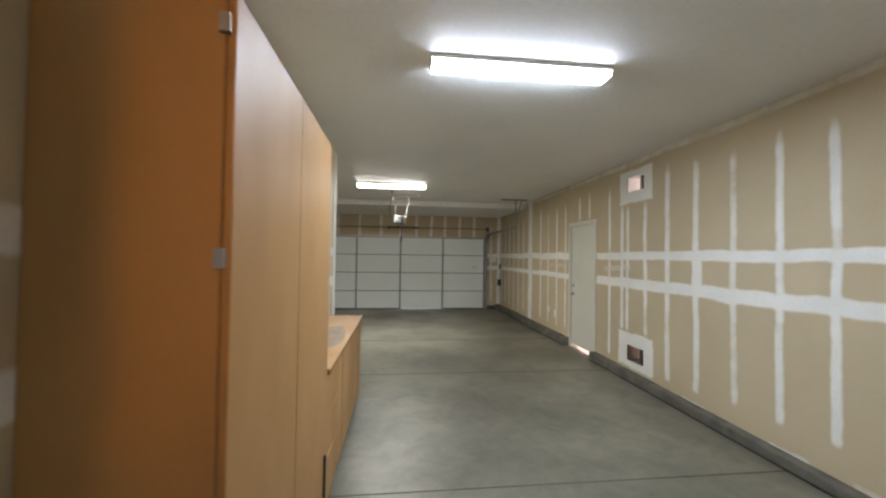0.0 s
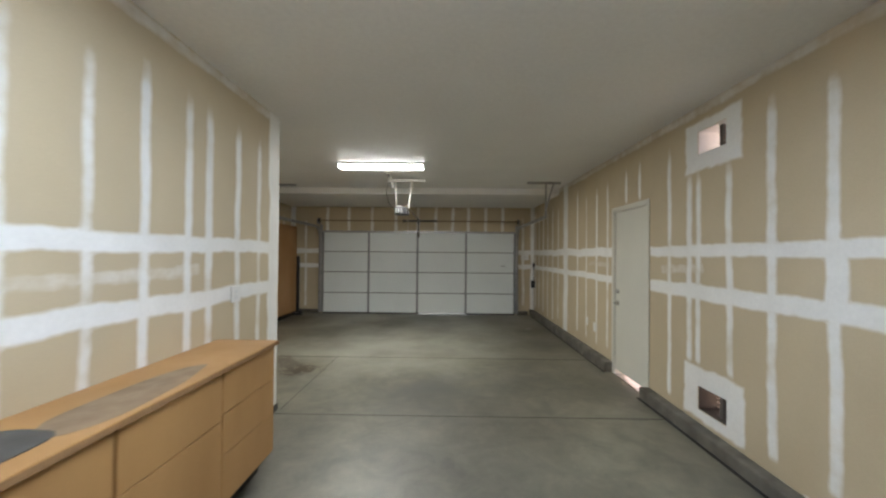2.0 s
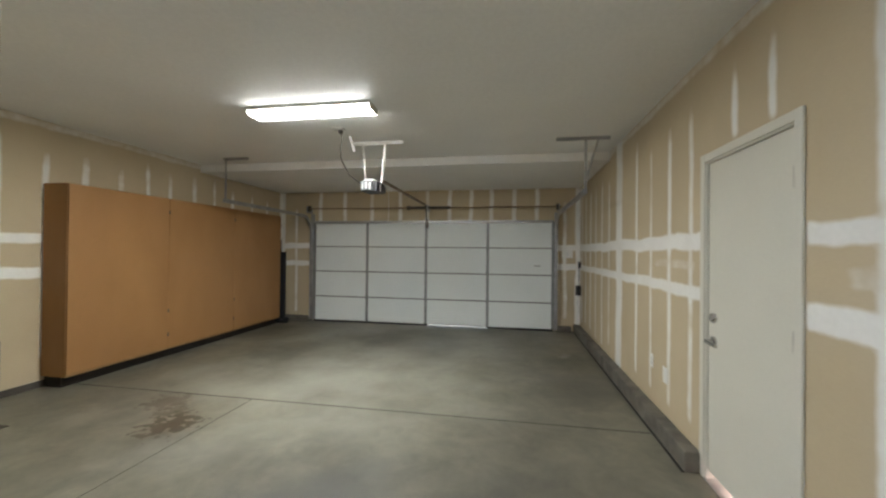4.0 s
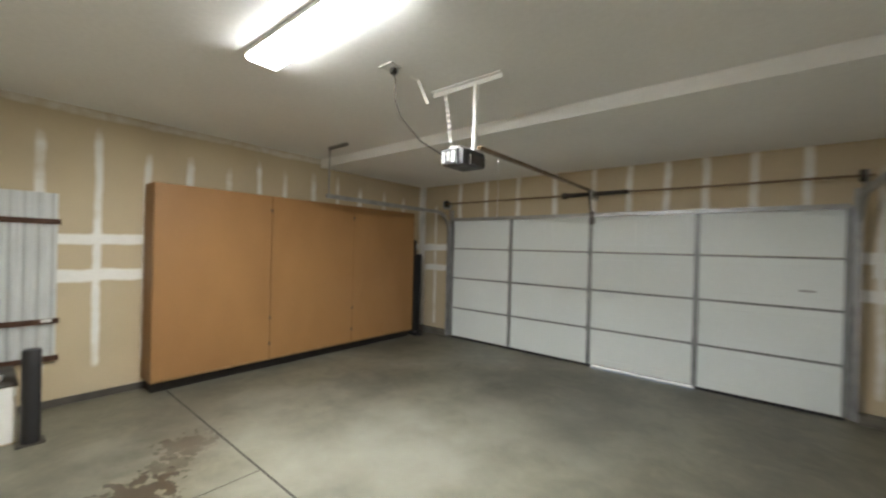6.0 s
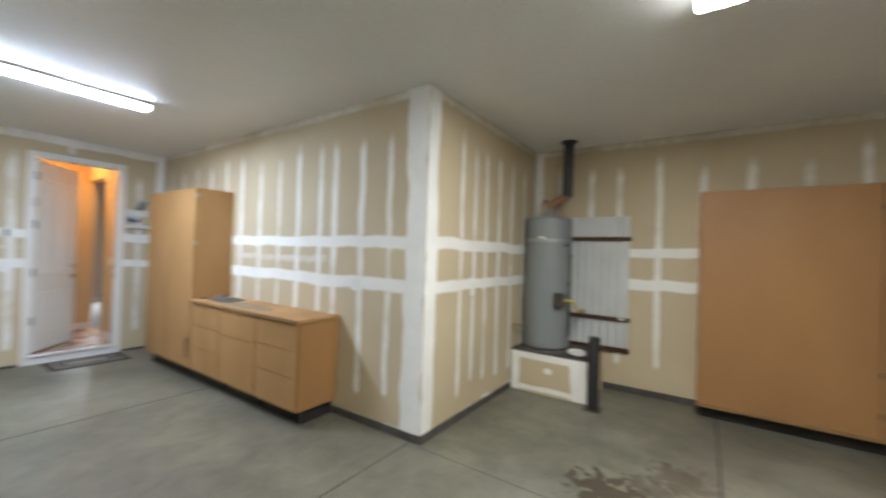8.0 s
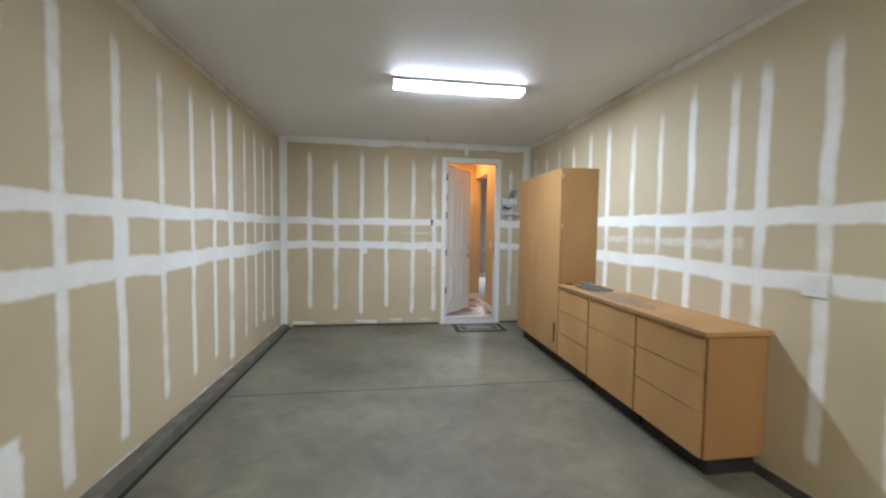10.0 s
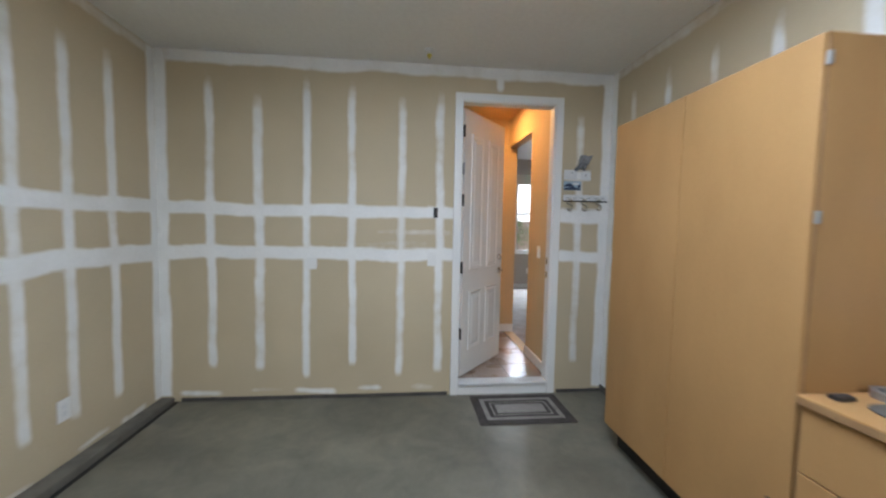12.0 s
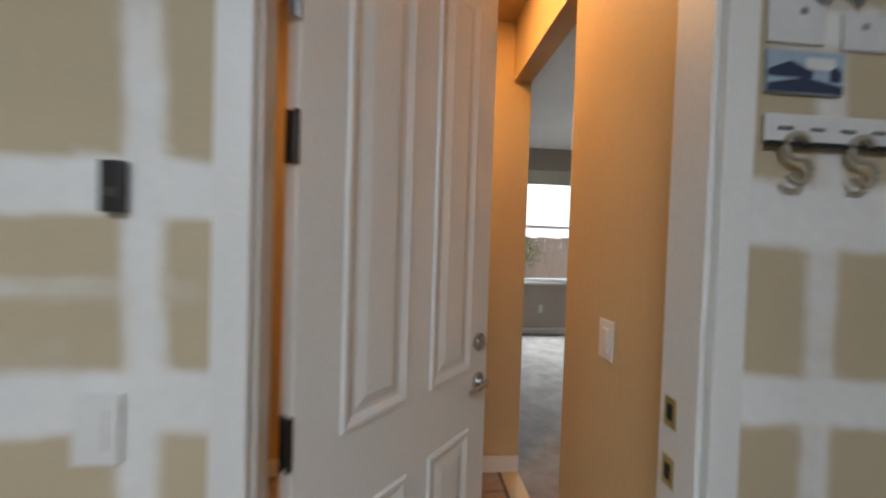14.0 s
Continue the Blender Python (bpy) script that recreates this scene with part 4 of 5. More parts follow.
tube(bm, [(hx, hy, 2.04), (hx, hy + 0.02, 2.09), (hx, hy + 0.08, 2.14), (hx, hy + 0.15, 2.17), (hx, hy + 0.195, 2.2), (hx, hy + 0.205, 2.24)], 0.045, 16)
part("flue_elbow", bm, COPPER, heater, "rusty flue elbow", True)
bm = bmesh.new()
tube(bm, [(hx, hy + 0.205, 2.19), (hx, hy + 0.205, 2.3), (hx, hy + 0.21, 2.6), (hx, hy + 0.21, H - 0.002)], 0.056, 20)
lathe(bm, hx, hy + 0.21, [(0.056, H - 0.03), (0.085, H - 0.02), (0.09, H - 0.002)], 28)
part("flue_pipe", bm, BLACK, heater, "dark metal flue pipe", True)
for dy in (-0.12, 0.1):
    bm = bmesh.new()
    tube(bm, [(hx - 0.08, hy + dy, 1.94), (hx - 0.08, hy + dy, 2.12), (hx - 0.12, hy + dy, 2.18), (LX + 0.01, hy + dy, 2.19)], 0.013)
    part("water_pipe", bm, COPPER, heater, smooth=True)
bm = bmesh.new()
tube(bm, [(hx + 0.22, hy - 0.16, 0.72), (hx + 0.34, hy - 0.18, 0.7), (hx + 0.38, CY + 0.06, 0.72), (hx + 0.38, CY + 0.013, 0.72)], 0.012)
part("drain_tube", bm, BRASS, heater, smooth=True)
bm = bmesh.new()
tube(bm, [(hx + 0.12, hy + 0.2, 1.62), (hx + 0.14, hy + 0.29, 1.63), (hx + 0.14, hy + 0.3, 1.55), (hx + 0.14, hy + 0.3, 0.62)], 0.011)
for z in (1.5, 1.2, 0.9):
    rod(bm, (hx + 0.14, hy + 0.3, z - 0.02), (hx + 0.14, hy + 0.3, z + 0.02), 0.017, 12)
part("relief_pipe", bm, DARKSTEEL, heater, "dark relief pipe with couplings", True)
coil = thing("hose_coil", (-1.84, 5.74, PZ), "coil of white tubing lying on the heater platform", "hose")
bm = bmesh.new()
tube(bm, [(-1.84 + (0.085 + 0.004 * math.sin(k)) * math.cos(k * 0.42), 5.74 + 0.085 * math.sin(k * 0.42), PZ + 0.009 + 0.0006 * k) for k in range(48)], 0.008, 7)
part("coil", bm, PAPERWHITE, coil, smooth=True)
# ribbed sheet on the wall behind
rs = thing("ribbed_panel", (LX, 5.85, 0.44), "white ribbed metal sheet strapped to the wall beside the heater", "panel")
bm = bmesh.new()
n = 31
rows = []
for k in range(n):
    y = 5.5 + 0.66 * k / (n - 1)
    x = LX + 0.03 + 0.012 * (1 if k % 4 in (1, 2) else -1)
    rows.append((bm.verts.new((x, y, 0.46)), bm.verts.new((x, y, 1.98)), bm.verts.new((x - 0.003, y, 0.46)), bm.verts.new((x - 0.003, y, 1.98))))
for a, b in zip(rows, rows[1:]):
    bm.faces.new((a[0], b[0], b[1], a[1]))
    bm.faces.new((a[2], a[3], b[3], b[2]))
    bm.faces.new((a[1], b[1], b[3], a[3]))
    bm.faces.new((a[0], a[2], b[2], b[0]))
part("sheet", bm, RIBBED, rs)
for z in (1.72, 0.81, 0.47):
    part("strap", boxes((LX + 0.047, LX + 0.055, 5.5, 6.18, z - 0.025, z + 0.025), bevel=0.002), STRAP, rs, "dark rusty metal strap")
part("tag", boxes((LX + 0.056, LX + 0.06, 6.06, 6.13, 0.8, 0.83)), PAPERWHITE, rs)
bol = thing("bollard", (-1.6, 5.97, 0), "black steel pipe bollard guarding the water heater", "bollard")
bm = bmesh.new()
lathe(bm, -1.6, 5.97, [(0.055, 0.0), (0.055, 0.7), (0.05, 0.715), (0.03, 0.72)], 28)
part("post", bm, BLACK, bol, smooth=True)
part("base_plate", boxes((-1.68, -1.52, 5.89, 6.05, 0.0005, 0.008), bevel=0.002), DARKSTEEL, bol)

# ---- garage door and its gear ----
gdoor = thing("garage_door", (0.9, 11.06, 0), "closed white four-section garage door with galvanised hardware", "garage door", kind="structure")
GF = 11.05
cols = (GX0 + 0.01, -0.37, 0.87, 2.1, GX1 - 0.01)
rows_z = (0.03, 0.535, 1.06, 1.575, 2.095)
for z0, z1 in zip(rows_z, rows_z[1:]):
    sec = part("door_section", boxes((GX0 + 0.004, GX1 - 0.004, GF + 0.012, GF + 0.05, z0 + 0.003, z1 - 0.003), bevel=0.004), GDOOR, gdoor)
    part("rail", boxes((GX0 + 0.006, GX1 - 0.006, GF - 0.002, GF + 0.012, z1 - 0.02, z1 - 0.006), bevel=0.002), DOORSTEEL, sec, "galvanised edge rail")
    part("section_seam", boxes((GX0 + 0.006, GX1 - 0.006, GF + 0.004, GF + 0.0125, z1 - 0.0045, z1 + 0.0015)), KICK, sec, "dark seam between sections")
    for k, x in enumerate(cols):
        part("stile", boxes((x - 0.026, x + 0.026, GF - 0.004, GF + 0.012, z0 + 0.004, z1 - 0.021), bevel=0.003), DOORSTEEL, sec, "galvanised stile")
        if z0 > 0.1:
            part("hinge", boxes((x - 0.032, x + 0.032, GF - 0.012, GF - 0.004, z0 - 0.05, z0 + 0.05), bevel=0.003), DOORSTEEL, sec)
    for a, b in zip(cols, cols[1:]):
        mid = (a + b) / 2
        for x0, x1 in ((a + 0.09, mid - 0.05), (mid + 0.05, b - 0.09)):
            bm = bmesh.new()
            for r in ((x0, x1, z0 + 0.08, z0 + 0.096), (x0, x1, z1 - 0.116, z1 - 0.1), (x0, x0 + 0.016, z0 + 0.096, z1 - 0.116), (x1 - 0.016, x1, z0 + 0.096, z1 - 0.116)):
                box(bm, r[0], r[1], GF + 0.006, GF + 0.0125, r[2], r[3], bevel=0.003)
            part("embossed_panel", bm, GDOOR, sec)
part("bottom_seal", boxes((GX0 + 0.006, 0.9, GF + 0.015, GF + 0.045, 0.0, 0.032), (2.1, GX1 - 0.006, GF + 0.015, GF + 0.045, 0.0, 0.032)), BLACK, gdoor, "black rubber seal")
part("top_strut", boxes((GX0 + 0.02, GX1 - 0.02, GF - 0.04, GF - 0.002, 2.05, 2.085), (GX0 + 0.02, GX1 - 0.02, GF - 0.04, GF - 0.034, 2.085, 2.1)), STEEL, gdoor, "galvanised stiffening strut")
part("lock_bar", boxes((2.98, 3.1, GF - 0.01, GF, 1.22, 1.24), bevel=0.002), STEEL, gdoor)
part("arm_bracket", boxes((0.86, 0.92, GF - 0.05, GF, 1.95, 2.12), bevel=0.004), DARKSTEEL, gdoor)

gear = thing("door_track", (0.9, 10.9, 0), "galvanised garage door tracks with a torsion bar and spring", "door track")
for x, s in ((GX0 - 0.06, -1), (GX1 + 0.05, 1)):
    bm = bmesh.new()
    pts = [(x, GF - 0.02, 0.03), (x, GF - 0.02, 1.0), (x, GF - 0.02, 1.85)]
    for k in range(1, 8):
        a = math.pi / 2 * k / 7
        pts.append((x, GF - 0.02 - 0.34 * (1 - math.cos(a)), 1.85 + 0.34 * math.sin(a)))
    pts += [(x, 9.6, 2.195), (x, 8.2 if s > 0 else 8.52, 2.2)]
    ring = []
    for i, p in enumerate(pts):
        d = (Vector(pts[min(i + 1, len(pts) - 1)]) - Vector(pts[max(i - 1, 0)])).normalized()
        nrm = d.cross(Vector((1, 0, 0)))
        ring.append([bm.verts.new(Vector(p) + Vector((a, 0, 0)) + nrm * b) for a, b in ((-0.022, -0.026), (0.022, -0.026), (0.022, 0.026), (-0.022, 0.026))])
    for a, b in zip(ring, ring[1:]):
        for k in range(4):
            bm.faces.new((a[k], a[(k + 1) % 4], b[(k + 1) % 4], b[k]))
    bm.faces.new(ring[0])
    bm.faces.new(ring[-1])
    bmesh.ops.recalc_face_normals(bm, faces=bm.faces[:])
    part("track", bm, STEEL, gear)
    part("jamb_angle", boxes((x - 0.03, x + 0.03, GF + 0.01, GY - 0.002, 0.02, 2.25)), STEEL, gear)
    bm = bmesh.new()
    rod(bm, (x - 0.015, 10.95, 2.35), (x + 0.015, 10.95, 2.35), 0.06, 24)
    part("cable_drum", bm, DARKSTEEL, gear)
    part("bearing_plate", boxes((x - 0.003 + 0.03 * s, x + 0.003 + 0.03 * s, 10.88, GY - 0.003, 2.26, 2.4), bevel=0.001), STEEL, gear)
    # ceiling hanger of the level track
    hyy = 8.2 if s > 0 else 8.55
    xa, xb = (x - 0.33, x + 0.27) if s > 0 else (x - 0.05, x + 0.36)
    part("ceiling_angle", boxes((xa, xb, hyy - 0.016, hyy + 0.016, H - 0.006, H - 0.001), (xa, xb, hyy + 0.013, hyy + 0.016, H - 0.035, H - 0.006)), STEEL, gear)
    part("hanger", boxes((x - 0.016, x + 0.016, hyy - 0.004, hyy + 0.0, 2.17, H - 0.01)), STEEL, gear)
    if s > 0:
        bm = bmesh.new()
        rod(bm, (x + 0.14, hyy + 0.004, H - 0.02), (x + 0.01, hyy + 0.004, 2.36), 0.012, 6)
        part("hanger_brace", bm, STEEL, gear)
bm = bmesh.new()
rod(bm, (GX0 - 0.12, 10.95, 2.35), (GX1 + 0.12, 10.95, 2.35), 0.0135, 14)
part("torsion_bar", bm, RUSTBAR, gear, smooth=True)
bm = bmesh.new()
prof = []
for k in range(121):
    a = 0.53 + 0.83 * k / 120
    prof.append((a, 0.027 + 0.0035 * math.cos(k * math.pi)))
rings = []
for a, r in prof:
    rings.append([bm.verts.new((a, 10.95 + r * math.cos(2 * math.pi * k / 16), 2.35 + r * math.sin(2 * math.pi * k / 16))) for k in range(16)])
for a, b in zip(rings, rings[1:]):
    for k in range(16):
        bm.faces.new((a[k], a[(k + 1) % 16], b[(k + 1) % 16], b[k]))
bmesh.ops.recalc_face_normals(bm, faces=bm.faces[:])
part("torsion_spring", bm, DARKSTEEL, gear, "dark oiled spring")
bm = bmesh.new()
rod(bm, (0.5, 10.95, 2.35), (0.56, 10.95, 2.35), 0.042, 18)
part("spring_cone", bm, DARKSTEEL, gear)
part("centre_bracket", boxes((0.87, 0.93, 10.9, GY - 0.003, 2.28, 2.4), bevel=0.003), STEEL, gear)

op = thing("door_opener", (0.98, 8.05, 2.13), "black garage door opener hung from the ceiling on white straps", "door opener")
part("motor_housing", boxes((0.69, 0.92, 8.065, 8.335, 2.222, 2.352), bevel=0.022), BLACK, op)
part("light_lens", boxes((0.7, 0.86, 8.03, 8.08, 2.226, 2.35), bevel=0.015), LENS, op, "ribbed grey lamp lens")
for k in range(3):
    part("lens_slot", boxes((0.718 + k * 0.048, 0.742 + k * 0.048, 8.023, 8.031, 2.24 + 0.012 * (k % 2), 2.327), bevel=0.003), RIBBED, op, "grey vertical lens slot")
part("wiring_cover", boxes((0.92, 0.945, 8.105, 8.3, 2.222, 2.302), bevel=0.008), DARKSTEEL, op)
part("end_cap", boxes((0.87, 0.915, 8.035, 8.075, 2.222, 2.342), bevel=0.01), BLACK, op)
part("top_cover", boxes((0.73, 0.85, 8.085, 8.205, 2.35, 2.382), bevel=0.01), PAPERWHITE, op, "pale top cover")
bm = bmesh.new()
box(bm, 0.86, 0.9, 8.3, 10.97, 2.385, 2.415, bevel=0.004)
part("rail", bm, RUSTBAR, op)
bm = bmesh.new()
rod(bm, (0.9, 10.82, 2.39), (0.89, 11.0, 2.08), 0.014, 8)
part("door_arm", bm, DARKSTEEL, op)
part("ceiling_angle", boxes((0.6, 1.24, 8.012, 8.045, H - 0.008, H - 0.001), (0.6, 1.24, 8.041, 8.045, H - 0.042, H - 0.008)), WHITE, op, "white ceiling angle")
bm = bmesh.new()
rod(bm, (1.02, 8.04, H - 0.03), (0.94, 8.145, 2.342), 0.019, 4)
part("strap", bm, WHITE, op, "white steel strap")
bm = bmesh.new()
for k in range(11):   # slotted strap: short lands between the holes, joined by thin edges
    a, b = Vector((0.72, 8.04, H - 0.03)), Vector((0.735, 8.125, 2.352))
    p, q = a.lerp(b, k / 11), a.lerp(b, (k + 0.5) / 11)
    rod(bm, p, q, 0.015, 4)
rod(bm, (0.732, 8.042, H - 0.03), (0.747, 8.127, 2.352), 0.003, 4)
rod(bm, (0.708, 8.042, H - 0.03), (0.723, 8.127, 2.352), 0.003, 4)
part("strap", bm, WHITE, op, "white slotted strap")
bm = bmesh.new()
tube(bm, [(0.67, 7.53, H - 0.03), (0.68, 7.54, 2.74), (0.65, 7.57, 2.62), (0.62, 7.66, 2.52), (0.63, 7.87, 2.39), (0.7, 8.07, 2.31)], 0.006, 8)
part("power_cord", bm, DARKSTEEL, op, smooth=True)
bm = bmesh.new()
tube(bm, [(0.88, 8.6, 2.39), (0.885, 8.6, 2.05), (0.88, 8.6, 1.85)], 0.0035, 6)
part("release_cord", bm, PAPERWHITE, op)
co = thing("ceiling_outlet", (0.66, 7.51, H), "grey outlet plate on the ceiling", "outlet")
part("plate", boxes((0.6, 0.72, 7.46, 7.56, H - 0.012, H - 0.001), bevel=0.003), PAPERWHITE, co)
part("plug", boxes((0.65, 0.69, 7.51, 7.55, H - 0.05, H - 0.012), bevel=0.005), DARKSTEEL, co)
cs = thing("ceiling_strap", (0.74, 7.75, H), "loose white metal strap hanging from the ceiling", "strap")
bm = bmesh.new()
for p, q in (((0.655, 7.71, H - 0.001), (0.675, 7.78, H - 0.012)), ((0.673, 7.775, H - 0.008), (0.69, 7.87, H - 0.16))):
    p, q = Vector(p), Vector(q)
    side = Vector((0.014, -0.004, 0))
    lo = [bm.verts.new(v) for v in (p - side, p + side, q + side, q - side)]
    hi = [bm.verts.new(v.co + Vector((0, 0.0025, 0.001))) for v in lo]
    bm.faces.new(lo)
    bm.faces.new(hi[::-1])
    for k in range(4):
        bm.faces.new((lo[k], lo[(k + 1) % 4], hi[(k + 1) % 4], hi[k]))
bmesh.ops.recalc_face_normals(bm, faces=bm.faces[:])
part("strip", bm, WHITE, cs)


# ---- ceiling lights ----
def wrap_light(x0, x1, y0, y1, mat, side, watts, tint, label):
    f = thing("ceiling_light", ((x0 + x1) / 2, (y0 + y1) / 2, H), label, "ceiling light", "tube fixtures")
    part("pan", boxes((x0, x1, y0 - 0.003, y1 + 0.003, H - 0.031, H - 0.001), bevel=0.003), WHITE, f)
    prof = [(y0, H - 0.03), (y0 + 0.006, H - 0.05), (y0 + 0.02, H - 0.064), (y1 - 0.02, H - 0.064), (y1 - 0.006, H - 0.05), (y1, H - 0.03)]
    for k, (a, b) in enumerate(zip(prof, prof[1:])):
        bm = bmesh.new()
        bm.faces.new([bm.verts.new(c) for c in ((x0 + 0.01, *a), (x0 + 0.01, *b), (x1 - 0.01, *b), (x1 - 0.01, *a))])
        part("diffuser" if k == 2 else "side_lens", bm, mat if k == 2 else side, f, "glowing ribbed acrylic diffuser")
    for x in (x0, x1 - 0.009):
        bm = bmesh.new()
        lo = [bm.verts.new((x, *p)) for p in prof]
        hi = [bm.verts.new((x + 0.009, *p)) for p in prof]
        bm.faces.new(lo)
        bm.faces.new(hi[::-1])
        for k in range(len(prof)):
            bm.faces.new((lo[k], lo[(k + 1) % len(prof)], hi[(k + 1) % len(prof)], hi[k]))
        bmesh.ops.recalc_face_normals(bm, faces=bm.faces[:])
        part("end_cap", bm, WHITE, f)
    data = bpy.data.lights.new("tube_light", "AREA")
    data.shape, data.size, data.size_y, data.energy, data.color = "RECTANGLE", x1 - x0 - 0.06, y1 - y0 - 0.05, watts, tint[:3]
    lamp = new("tube_light", data)
    lamp.location = ((x0 + x1) / 2, (y0 + y1) / 2, H - 0.067)
    return f


wrap_light(1.0, 2.23, 2.34, 2.51, TUBE_A, SIDE_A, DOWN_ENTRY, LAMP_ENTRY, "wraparound tube light on the ceiling near the house door")
wrap_light(0.06, 1.29, 6.79, 7.01, TUBE_B, SIDE_B, DOWN_BAY, LAMP_BAY, "wraparound tube light on the ceiling of the wide bay")

# ---- side door, vents, plates ----
sdoor = thing("door_side", (RX, (SY0 + SY1) / 2, 0), "cream painted flush side door, closed, with light under it", "door", kind="structure")
part("leaf", boxes((RX + 0.012, RX + 0.055, SY0 + 0.022, SY1 - 0.022, 0.058, STOP - 0.022), bevel=0.003), CREAM, sdoor)
part("door_frame", boxes((RX - 0.004, RX + T, SY0 + 0.0005, SY0 + 0.019, 0, STOP - 0.001), (RX - 0.004, RX + T, SY1 - 0.019, SY1 - 0.0005, 0, STOP - 0.001),
                         (RX - 0.004, RX + T, SY0 + 0.019, SY1 - 0.019, STOP - 0.019, STOP - 0.001)), CREAM, sdoor)
part("casing", boxes((RX - 0.016, RX - 0.0045, SY0 - 0.045, SY0 + 0.008, 0, STOP + 0.045), (RX - 0.016, RX - 0.0045, SY1 - 0.008, SY1 + 0.045, 0, STOP + 0.045),
                     (RX - 0.0155, RX - 0.0045, SY0 + 0.008, SY1 - 0.008, STOP - 0.008, STOP + 0.0445), bevel=0.003), CREAM, sdoor)
part("threshold", boxes((RX - 0.02, RX + T, SY0 + 0.02, SY1 - 0.02, 0.0005, 0.004)), STEEL, sdoor)
for z, lev in ((0.92, 1), (1.07, 0)):
    bm = bmesh.new()
    y = SY1 - 0.09
    rod(bm, (RX + 0.012, y, z), (RX + 0.0, y, z), 0.032, 20)
    if lev:
        rod(bm, (RX, y, z), (RX - 0.04, y, z), 0.012, 12)
        rod(bm, (RX - 0.035, y + 0.01, z), (RX - 0.035, y - 0.11, z - 0.01), 0.011, 12)
    else:
        rod(bm, (RX, y, z), (RX - 0.015, y, z), 0.02, 16)
    part("lever_handle" if lev else "deadbolt", bm, CHROME, sdoor, "satin nickel lock", True)
for z in (0.27, 1.03, 1.79):
    part("hinge", boxes((RX - 0.004, RX + 0.013, SY0 + 0.012, SY0 + 0.03, z, z + 0.1), bevel=0.002), DARKSTEEL, sdoor, "dark hinge")

for z0, z1, lowv in ((2.41, 2.61, False), (0.21, 0.41, True)):
    v = thing("wall_vent", (RX, (V0 + V1) / 2, z0), "open rectangular wall vent with a louvred grille outside", "vent", "wall vents", "structure")
    part("sleeve", boxes((RX + 0.004, RX + 0.19, V0 + 0.0006, V0 + 0.004, z0 + 0.001, z1 - 0.001), (RX + 0.004, RX + 0.19, V1 - 0.004, V1 - 0.0006, z0 + 0.001, z1 - 0.001),
                         (RX + 0.004, RX + 0.19, V0 + 0.004, V1 - 0.004, z0 + 0.0006, z0 + 0.004), (RX + 0.004, RX + 0.19, V0 + 0.004, V1 - 0.004, z1 - 0.004, z1 - 0.0006)),
         DARKSTEEL if lowv else PAPERWHITE, v)
    part("stud", boxes((RX + 0.05, RX + 0.09, V0 + 0.11, V0 + 0.145, z0 + 0.004, z1 - 0.004)), GAP, v, "dark wooden stud")
    for k in range(5):
        z = z0 + 0.02 + k * 0.039
        bm = bmesh.new()
        c = [(RX + 0.16, z), (RX + 0.185, z - 0.01), (RX + 0.186, z - 0.008), (RX + 0.161, z + 0.002)]
        lo = [bm.verts.new((a, V0 + 0.004, b)) for a, b in c]
        hi = [bm.verts.new((a, V1 - 0.004, b)) for a, b in c]
        for i in range(4):
            bm.faces.new((lo[i], lo[(i + 1) % 4], hi[(i + 1) % 4], hi[i]))
        bmesh.ops.recalc_face_normals(bm, faces=bm.faces[:])
        part("slat", bm, WHITE, v)
# neighbour wall that glows itself to stand for sunlight outside the vents, and the drive outside the garage door
setting("backdrop", boxes((RX + 1.8, RX + 1.9, -8, 14, -0.06, 4.2)), PINKDAY, "pale pink wall next door that glows in place of sunlight", "backdrop")
setting("road", boxes((-60, 60, GY + 0.31, 60, -0.2, -0.01)), KERB, "concrete drive outside the garage door", "road")


def plate(name, axis, at, a, z, w, h, label, sockets=True):
    """A cover plate on a wall: axis is the wall's fixed coordinate, at its place, with the sign of its inward side."""
    ax, side = axis
    p = thing(name, (at, a, z) if ax == "x" else (a, at, z), label, "outlet")

    def bx(w2, h2, d0, d1, dz=0.0):
        lo, hi = sorted((at + side * d0, at + side * d1))
        r = (lo, hi, a - w2 / 2, a + w2 / 2) if ax == "x" else (a - w2 / 2, a + w2 / 2, lo, hi)
        return (*r, z + dz - h2 / 2, z + dz + h2 / 2)
    part("plate", boxes(bx(w, h, 0.006, 0.012), bevel=0.002), WHITE, p)
    if sockets:
        for dz in (-0.02, 0.02):
            part("socket", boxes(bx(0.03, 0.026, 0.012, 0.014, dz), bevel=0.0008), PAPERWHITE, p)
    return p


plate("wall_outlet", ("x", -1), RX, 7.34, 0.51, 0.075, 0.12, "white outlet on the unpainted side wall")
plate("wall_outlet", ("x", -1), RX, 7.03, 0.47, 0.09, 0.13, "white blank plate on the unpainted side wall", False)
plate("wall_outlet", ("x", -1), RX, 0.92, 0.34, 0.09, 0.13, "white outlet low on the side wall")
plate("wall_outlet", ("x", 1), 0.0, 4.3, 1.2, 0.13, 0.12, "white double outlet above the bench's end")
plate("wall_outlet", ("y", 1), CY, -0.74, 1.17, 0.09, 0.12, "white blank plate near the wall's corner", False)
plate("wall_outlet", ("y", -1), GY, 3.6, 1.46, 0.2, 0.14, "white wide plate beside the garage door")
plate("wall_outlet", ("y", 1), 0.0, 2.61, 1.13, 0.08, 0.1, "white blank plate on the entry wall", False)
swp = plate("light_switch", ("y", 1), 0.0, 1.596, 1.174, 0.075, 0.12, "white rocker switch beside the house door", False)
tagged(swp, category="switch")
part("rocker", boxes((1.579, 1.613, 0.012, 0.016, 1.14, 1.208), bevel=0.002), WHITE, swp)
kp = thing("opener_button", (1.57, 0, 1.577), "black door opener button on the entry wall", "button")
